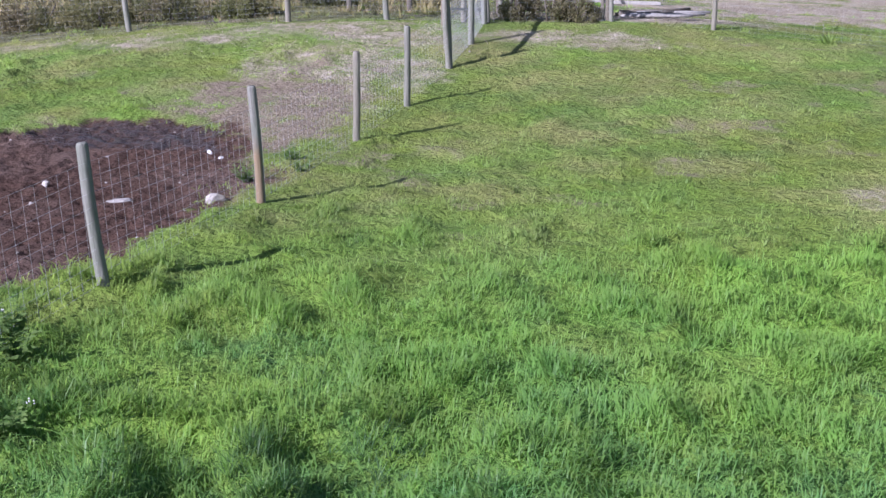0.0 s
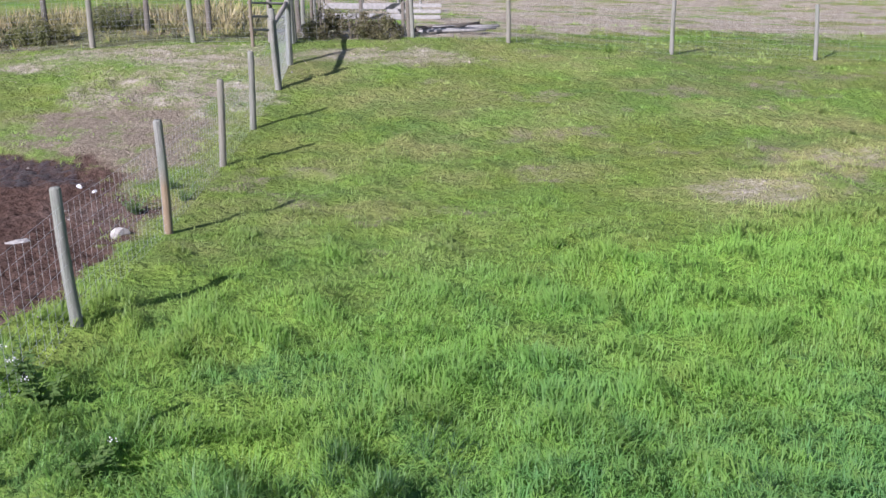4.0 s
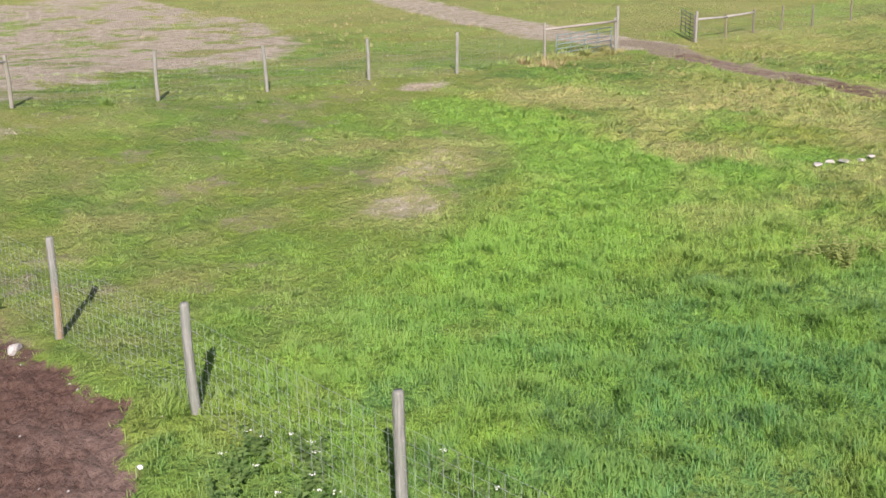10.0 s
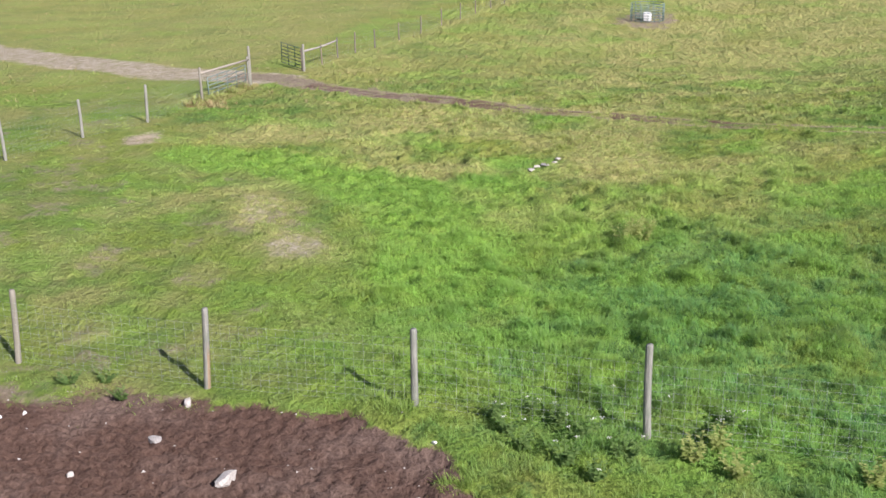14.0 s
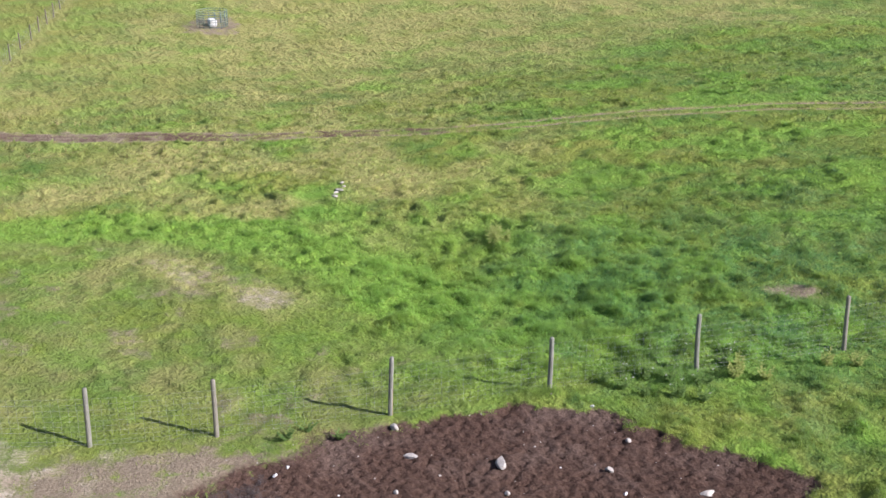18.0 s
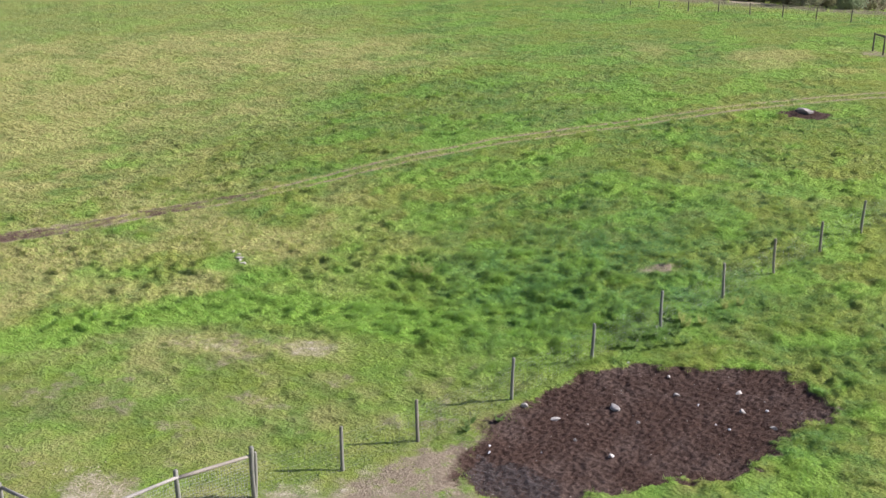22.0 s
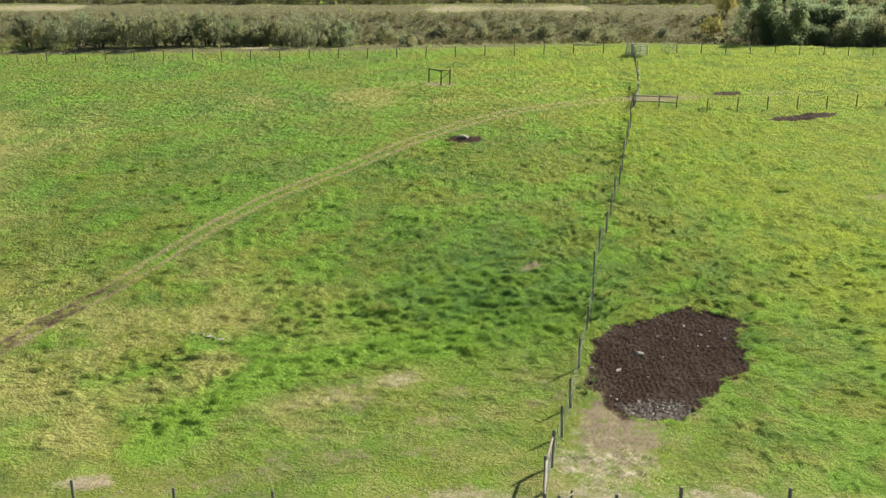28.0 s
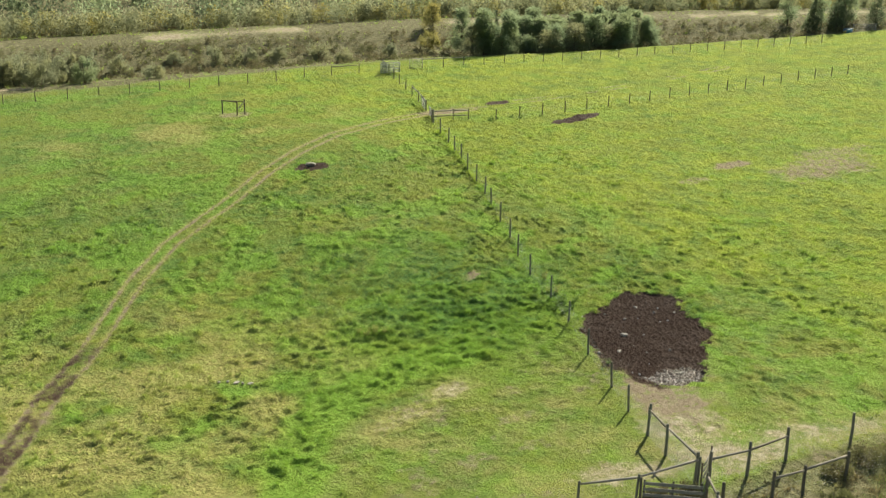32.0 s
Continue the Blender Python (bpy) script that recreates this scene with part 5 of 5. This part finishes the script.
def straw_litter():
    """Loose straw trodden into the yard, the lane and an old feeding spot."""
    rng = np.random.default_rng(19)
    n = 26000
    x = np.concatenate([rng.uniform(5, 64, n), rng.uniform(-30, 1, n // 4), rng.normal(30.2, 0.9, 700), rng.normal(4.9, 2.2, 700)])
    y = np.concatenate([rng.uniform(48, 92, n), rng.uniform(40, 47.5, n // 4), rng.normal(38.8, 0.5, 700), rng.normal(43.4, 1.0, 700)])
    keep = rng.random(len(x)) < 0.04 + 1.2 * zones(x, y)["straw"]
    x, y = x[keep], y[keep]
    m = len(x)
    L, w = rng.uniform(0.12, 0.42, m), rng.uniform(0, 2 * np.pi, m)
    W = rng.uniform(0.010, 0.028, m)
    c, sn = np.cos(w), np.sin(w)
    z = height(x, y) + rng.uniform(0.005, 0.06, m)
    tilt = rng.normal(0, 0.12, m) * L
    V = np.empty((m, 3, 3))
    V[:, 0] = np.stack([x - sn * W, y + c * W, z], -1)
    V[:, 1] = np.stack([x + sn * W, y - c * W, z], -1)
    V[:, 2] = np.stack([x + c * L, y + sn * L, z + np.abs(tilt)], -1)
    tagged(new("straw_litter", numpy_mesh("straw_litter", V.reshape(-1, 3), np.arange(3 * m).reshape(m, 3), STRAWS)), "loose pale straw trodden into the yard and lane", "straw", kind="stuff")


straw_litter()


# ---- shrubs and trees ----
def leaf_cloud(rng, centres, radii, n, size, squash=1.0):
    """n leaf sprays scattered in lumps, mostly upright; a triangle each."""
    k = rng.integers(0, len(centres), n)
    u = rng.normal(size=(n, 3))
    u /= np.linalg.norm(u, axis=1)[:, None]
    rad = rng.random(n) ** 0.45
    p = centres[k] + u * (rad * radii[k])[:, None] * np.array([1, 1, squash])
    s = size * rng.uniform(0.6, 1.4, n)
    a = rng.normal(size=(n, 3)) + np.array([0, 0, 0.8])
    a /= np.linalg.norm(a, axis=1)[:, None]
    b = np.cross(a, rng.normal(size=(n, 3)))
    b /= np.linalg.norm(b, axis=1)[:, None] + 1e-9
    V = np.stack([p - b * s[:, None] * 0.36, p + b * s[:, None] * 0.36, p + a * s[:, None] * 1.05], 1)
    return V.reshape(-1, 3), np.arange(n * 3).reshape(n, 3)


def tree(x, y, h, spread, mat, label, seed, kind="bush", leaves=900, size=0.35, name="bush", category="bush", group=""):
    """kind bush: several stems and a low wide crown; tree: one trunk, limbs and lumps of foliage; spruce: tiers narrowing upwards."""
    rng = np.random.default_rng(seed)
    pr = random.Random(seed)
    top = thing(name, x, y, ground_z(x, y), label, category, group)
    bm = bmesh.new()
    cs, rs = [], []
    if kind == "bush":
        for i in range(6):
            w = pr.uniform(0, 6.28)
            r = spread * pr.uniform(0.15, 0.6)
            tip = Vector((r * math.cos(w), r * math.sin(w), h * pr.uniform(0.6, 0.95)))
            tube(bm, (0.1 * math.cos(w), 0.1 * math.sin(w), -0.2), tip, 0.07, 0.02, 5, pr, 0.1, 2)
        for i in range(22):
            w, r = pr.uniform(0, 6.28), spread * math.sqrt(pr.random()) * 0.9
            t = 1 - (r / spread) ** 2
            cs.append((r * math.cos(w), r * math.sin(w), h * pr.uniform(0.12, 0.32 + 0.62 * t)))
            rs.append(spread * pr.uniform(0.16, 0.46))
    elif kind == "spruce":
        tube(bm, (0, 0, -0.2), (0, 0, h * 0.97), 0.16, 0.03, 7, pr, 0.06, 4)
        for i in range(16):
            t = i / 15
            z = h * (0.1 + 0.88 * t)
            r = spread * (1 - t) ** 0.8
            for j in range(max(1, int(5 * (1 - t)))):
                w = pr.uniform(0, 6.28)
                cs.append((0.6 * r * math.cos(w), 0.6 * r * math.sin(w), z - 0.12 * r))
                rs.append(0.25 + 0.5 * r)
                if j < 2:
                    tube(bm, (0, 0, z), (0.9 * r * math.cos(w), 0.9 * r * math.sin(w), z - 0.25 * r), 0.03, 0.012, 4)
    else:
        lean = (pr.uniform(-0.3, 0.3), pr.uniform(-0.3, 0.3))
        tube(bm, (0, 0, -0.2), (lean[0], lean[1], h * 0.8), 0.18, 0.05, 7, pr, 0.06, 4)
        for i in range(40):
            t = pr.uniform(0.06, 0.95)
            w = pr.uniform(0, 6.28)
            r = spread * pr.uniform(0.3, 1.0) * (1.15 - 0.7 * t)
            tip = Vector((lean[0] + r * math.cos(w), lean[1] + r * math.sin(w), h * min(0.95, t + 0.08)))
            tube(bm, (lean[0] * t, lean[1] * t, h * t * 0.82), tip, 0.06, 0.02, 5)
            cs.append(tuple(tip))
            rs.append(spread * pr.uniform(0.35, 0.62) * (1.2 - 0.5 * t))
        cs.append((lean[0], lean[1], h * 0.92))
        rs.append(spread * 0.4)
    tagged(part("trunk" if kind != "bush" else "stem", bm_mesh("trunk", bm, BARK, True), top), kind="stuff" if kind == "bush" else "")
    V, F = leaf_cloud(rng, np.array(cs), np.array(rs), int(2.0 * leaves), 0.68 * size, 1.25 if kind == "bush" else 0.9)
    V[:, 2] = np.maximum(V[:, 2], 0.02)
    tagged(part("crown", numpy_mesh("crown", V, F, mat), top), kind="stuff")
    return top


def plant_trees():
    rng = random.Random(21)
    # willow thicket by the creek
    for k in range(30):
        x = 86 - 2.1 * k + rng.uniform(-1.2, 1.2)
        y = -111.5 - 0.06 * (84 - x) - rng.uniform(0, 7)
        h = rng.uniform(5.8, 8.2) * (1.0 if x > 45 else 0.8)
        tree(x, y, h, rng.uniform(2.2, 3.3), WILLOW if rng.random() < 0.8 else POPLAR, "grey-green willow bush on the creek bank", 200 + k, "bush", 2300, 0.3, "willow_bush", "bush", "willows along the creek")
    for k in range(16):
        x = 22 + 4.2 * k + rng.uniform(-2, 2)
        tree(x, -121 - rng.uniform(0, 9), rng.uniform(5.5, 8), rng.uniform(2.2, 3.3), WILLOW, "grey-green willow bush on the creek bank", 240 + k, "bush", 1700, 0.32, "willow_bush", "bush", "willows along the creek")
    for k in range(9):
        x = 18 - 7 * k + rng.uniform(-3, 3)
        tree(x, -118 - rng.uniform(0, 12), rng.uniform(2.2, 4), rng.uniform(1.6, 2.6), WILLOW, "low willow bush on the creek bank", 270 + k, "bush", 1100, 0.32, "willow_bush", "bush", "willows along the creek")
    tree(11.5, -112.5, 2.7, 2.0, WILLOW, "single round willow bush by the creek fence", 260, "bush", 800, 0.32, "willow_bush")
    tree(-55.7, -137.5, 5.4, 2.6, AUTUMN, "small yellowing poplar beside the road", 261, "tree", 1800, 0.34, "poplar_tree", "tree")
    tree(-49.5, -124, 4.5, 2.6, AUTUMN, "yellowing bush on the creek bank", 262, "bush", 800, 0.4, "bush")
    # the dark stand of trees
    for k in range(26):
        u = k / 25
        x = -55 - 43 * u + rng.uniform(-1.5, 1.5)
        y = -111 - rng.uniform(0, 10)
        if k in (3, 4):
            tree(x, y, rng.uniform(9, 11.5), 2.1, DARKLEAF, "dark spruce tree among poplars", 300 + k, "spruce", 1800, 0.36, "spruce_tree", "tree", "stand of trees by the fence")
        else:
            tree(x, y, rng.uniform(7.5, 10) * (1 - 0.25 * u), 2.8, POPLAR, "grey-green poplar tree in a dense stand", 300 + k, "tree", 2600, 0.4, "poplar_tree", "tree", "stand of trees by the fence")
    for k in range(17):
        x = -54 - 2.7 * k + rng.uniform(-1.2, 1.2)
        tree(x, -109.4 - rng.uniform(0, 5), rng.uniform(3.6, 7.0), rng.uniform(2.2, 3.2), POPLAR if k % 3 else WILLOW, "leafy bush at the foot of the tree stand", 360 + k, "tree", 1900, 0.32, "bush", "bush", "bushes below the tree stand")
    for k in range(8):
        x = -141 - 3.2 * k
        tree(x, -111 - rng.uniform(0, 8), rng.uniform(8, 11), 2.5, DARKLEAF if k % 2 else POPLAR, "dark tree at the far paddock corner", 340 + k, "spruce" if k % 2 else "tree", 1000, 0.5,
             "spruce_tree" if k % 2 else "poplar_tree", "tree", "trees at the far corner")
    # shrubs at the yard corner
    for k, (x, y, h, s, mat) in enumerate(((-9.5, 50.0, 0.9, 1.3, OLIVE), (-12.5, 49.4, 1.1, 1.6, SCRUB), (-15.5, 49.2, 1.0, 1.6, OLIVE), (-18.5, 49.9, 1.2, 1.9, SCRUB), (-13.8, 53.0, 1.3, 1.8, SCRUB),
                                           (-17, 53.8, 1.4, 1.8, OLIVE), (-6.2, 53.9, 1.0, 1.4, SCRUB), (-22.5, 49.4, 1.3, 1.9, OLIVE))):
        tree(x, y, h, s, mat, "olive-brown shrub behind the lane fence", 400 + k, "bush", 1500, 0.17, "shrub", "shrub", "shrubs behind the lane fence")
    for k, (x, y, h, s) in enumerate(((2.4, 48.5, 1.35, 0.9), (3.7, 48.2, 1.2, 1.0), (5.0, 47.95, 1.0, 0.8))):
        tree(x, y, h, s, SCRUB, "brown tangled weeds before the plank gate", 420 + k, "bush", 1400, 0.12, "shrub", "shrub", "brown shrubs in the fence corner")


plant_trees()


def woods():
    """The wooded slope beyond the road, too far to count."""
    rng = np.random.default_rng(33)
    rx, ry = [p[0] for p in FAR_ROAD][::-1], [p[1] for p in FAR_ROAD][::-1]
    for mat, n, near_, far_, h0, h1, cnt, size in ((WILLOW, 420, 12, 23, 3.2, 5.8, 400, 0.34), (AUTUMN, 150, 12, 26, 3.0, 6.2, 360, 0.34), (POPLAR, 190, 20, 42, 6.0, 9.5, 260, 0.55),
                                                   (DARKLEAF, 90, 26, 50, 7.0, 10.5, 200, 0.75), (WILLOW, 80, 45, 90, 7.0, 10.0, 120, 1.1)):
        x = rng.uniform(-250, 250, n)
        y = np.interp(x, rx, ry) - rng.uniform(near_, far_, n)
        h = rng.uniform(h0, h1, n)
        g = height(x, y)
        cs, rs = [], []
        for i in range(n):
            for j in range(7):
                t = 0.12 + 0.82 * (j + rng.random()) / 7
                r = h[i] * 0.34 * (1.15 - 0.75 * t)
                w = rng.uniform(0, 6.28)
                cs.append((x[i] + r * math.cos(w), y[i] + r * math.sin(w), g[i] + h[i] * t))
                rs.append(h[i] * 0.3)
        V, F = leaf_cloud(rng, np.array(cs), np.array(rs), n * cnt, size, 1.2)
        tagged(new("far_woods", numpy_mesh("far_woods", V, F, mat)), "mixed wood of willow, poplar and spruce beyond the road", "woods", kind="stuff")
    # low scrub on the creek bank and along the road
    n = 3600
    x = rng.uniform(-260, 200, n)
    road_y = np.interp(x, [p[0] for p in FAR_ROAD][::-1], [p[1] for p in FAR_ROAD][::-1])
    y = np.where(rng.random(n) < 0.82, road_y + rng.uniform(9, 34, n), road_y - rng.uniform(11, 19, n))
    keep = y < -106
    x, y = x[keep], y[keep]
    z = height(x, y)
    s = rng.uniform(0.5, 1.25, len(x))
    V, F = leaf_cloud(rng, np.stack([x, y, z + 0.5 * s], -1), s, len(x) * 30, 0.30, 0.75)
    tagged(new("bank_scrub", numpy_mesh("bank_scrub", V, F, SCRUB)), "brownish low scrub on the creek bank", "scrub", kind="stuff")


woods()


# ---- weeds ----
def weed(x, y, h, seed, mat, flowers, label):
    """A leafy weed: stems, long leaves and, if it blooms, heads of small white flowers."""
    rng = np.random.default_rng(seed)
    pr = random.Random(seed)
    top = thing("weed", x, y, ground_z(x, y), label, "weed", "weeds along the fence")
    bm = bmesh.new()
    V, tips = [], []
    for i in range(9):
        w, r = pr.uniform(0, 6.28), pr.uniform(0.15, 0.5)
        tip = Vector((r * math.cos(w), r * math.sin(w), h * pr.uniform(0.6, 1.0)))
        tube(bm, (0.04 * math.cos(w), 0.04 * math.sin(w), -0.05), tip, 0.008, 0.004, 4)
        tips.append(tip)
        for j in range(9):
            t = 0.12 + 0.85 * j / 9
            p = np.array(tip) * t
            a = w + pr.uniform(-1.8, 1.8)
            L, W = h * pr.uniform(0.2, 0.36) * (1.1 - 0.6 * t), 0.055 * (1.3 - 0.6 * t)
            d = np.array((math.cos(a), math.sin(a), 0.35))
            s = np.array((-math.sin(a), math.cos(a), 0.1)) * W
            V.append((p, p + d * L * 0.5 + s, p + d * L - np.array((0, 0, 0.25 * L)), p + d * L * 0.5 - s))
    tagged(part("stalk", bm_mesh("stalk", bm, mat), top), kind="stuff")
    n = len(V)
    F = np.arange(n)[:, None, None] * 4 + np.array([[0, 1, 2], [0, 2, 3]])[None]
    tagged(part("foliage", numpy_mesh("foliage", np.array(V).reshape(-1, 3), F.reshape(-1, 3), mat), top), kind="stuff")
    if flowers:
        bm = bmesh.new()
        for tip in tips[:flowers]:
            for _ in range(7):
                c = tip + Vector((pr.uniform(-0.06, 0.06), pr.uniform(-0.06, 0.06), pr.uniform(0, 0.03)))
                bmesh.ops.create_icosphere(bm, subdivisions=1, radius=pr.uniform(0.007, 0.013), matrix=Matrix.Translation(c))
        tagged(part("blossom", bm_mesh("blossom", bm, PETAL), top, None, "heads of small white flowers"), kind="stuff")
    return top


def plant_weeds():
    rng = random.Random(8)
    for k, (x, y, h, f) in enumerate(((-7.4, 12.2, 0.75, 3), (-6.6, 12.9, 0.7, 2), (-7.9, 13.6, 0.6, 0), (-8.6, 12.6, 0.8, 2), (-7.0, 14.1, 0.65, 2), (-8.4, 11.2, 0.7, 2), (-6.3, 14.6, 0.6, 2), (-5.9, 13.6, 0.7, 2),
                                      (-9.3, 11.9, 0.6, 1), (-6.2, 8.6, 0.7, 2), (-6.9, 9.2, 0.6, 2), (-5.6, 9.9, 0.6, 1), (-5.2, 11.4, 0.55, 1), (-5.0, 25.3, 0.5, 0), (-4.3, 27.2, 0.5, 0), (-3.9, 26.3, 0.45, 0))):
        weed(x, y, h, 500 + k, WEEDLEAF, f, "leafy green weed with white flower heads" if f else "leafy green weed beside the fence")
    for k, (x, y, h) in enumerate(((-8.2, 9.6, 0.85), (-7.6, 8.9, 0.8), (-8.9, 8.6, 0.7), (-9.0, 5.6, 0.8), (-9.6, 4.6, 0.7), (11.2, 10.9, 1.0), (12.0, 10.5, 1.1), (11.6, 10.0, 0.9), (12.8, 10.3, 1.0), (13.4, 9.6, 0.8))):
        weed(x, y, h, 540 + k, FERNLEAF, 0, "tall yellow-green weed standing in the grass")


plant_weeds()


def timber():
    """Old boards and poles left by the yard fence."""
    rng = random.Random(4)
    for k in range(6):
        x, y = 6.9 + rng.uniform(-0.3, 0.5), 49.6 + rng.uniform(-0.6, 0.9)
        ob = new("timber_pole", rail_mesh((0, 0, 0), (3.2 + rng.uniform(-0.6, 0.6), 0, 0), 0.07, DARK_WOOD if k % 2 else PALE_BOARD, k))
        ob.matrix_basis = pose(x, y, ground_z(x, y) + 0.07 + 0.02 * k, 0, 1.0, 8 + rng.uniform(-16, 16))
        tagged(ob, "old weathered timber pole lying in the straw", "timber", "poles lying in the yard")
    for k in range(3):
        bm = bmesh.new()
        bmesh.ops.create_cube(bm, size=1, matrix=Matrix.Diagonal((3.2, 0.05, 0.2, 1)))
        bmesh.ops.bevel(bm, geom=bm.edges[:], offset=0.01, segments=1, affect="EDGES")
        ob = new("board", bm_mesh("board", bm, PALE_BOARD))
        ob.matrix_basis = pose(9.2 + 0.04 * k, 62.0, ground_z(9.2, 62.0) + 0.1 + 0.32 * k, 0, 0, -30)
        tagged(ob, "bleached board of a loading pen wall", "board", "boards of the loading pen")


timber()
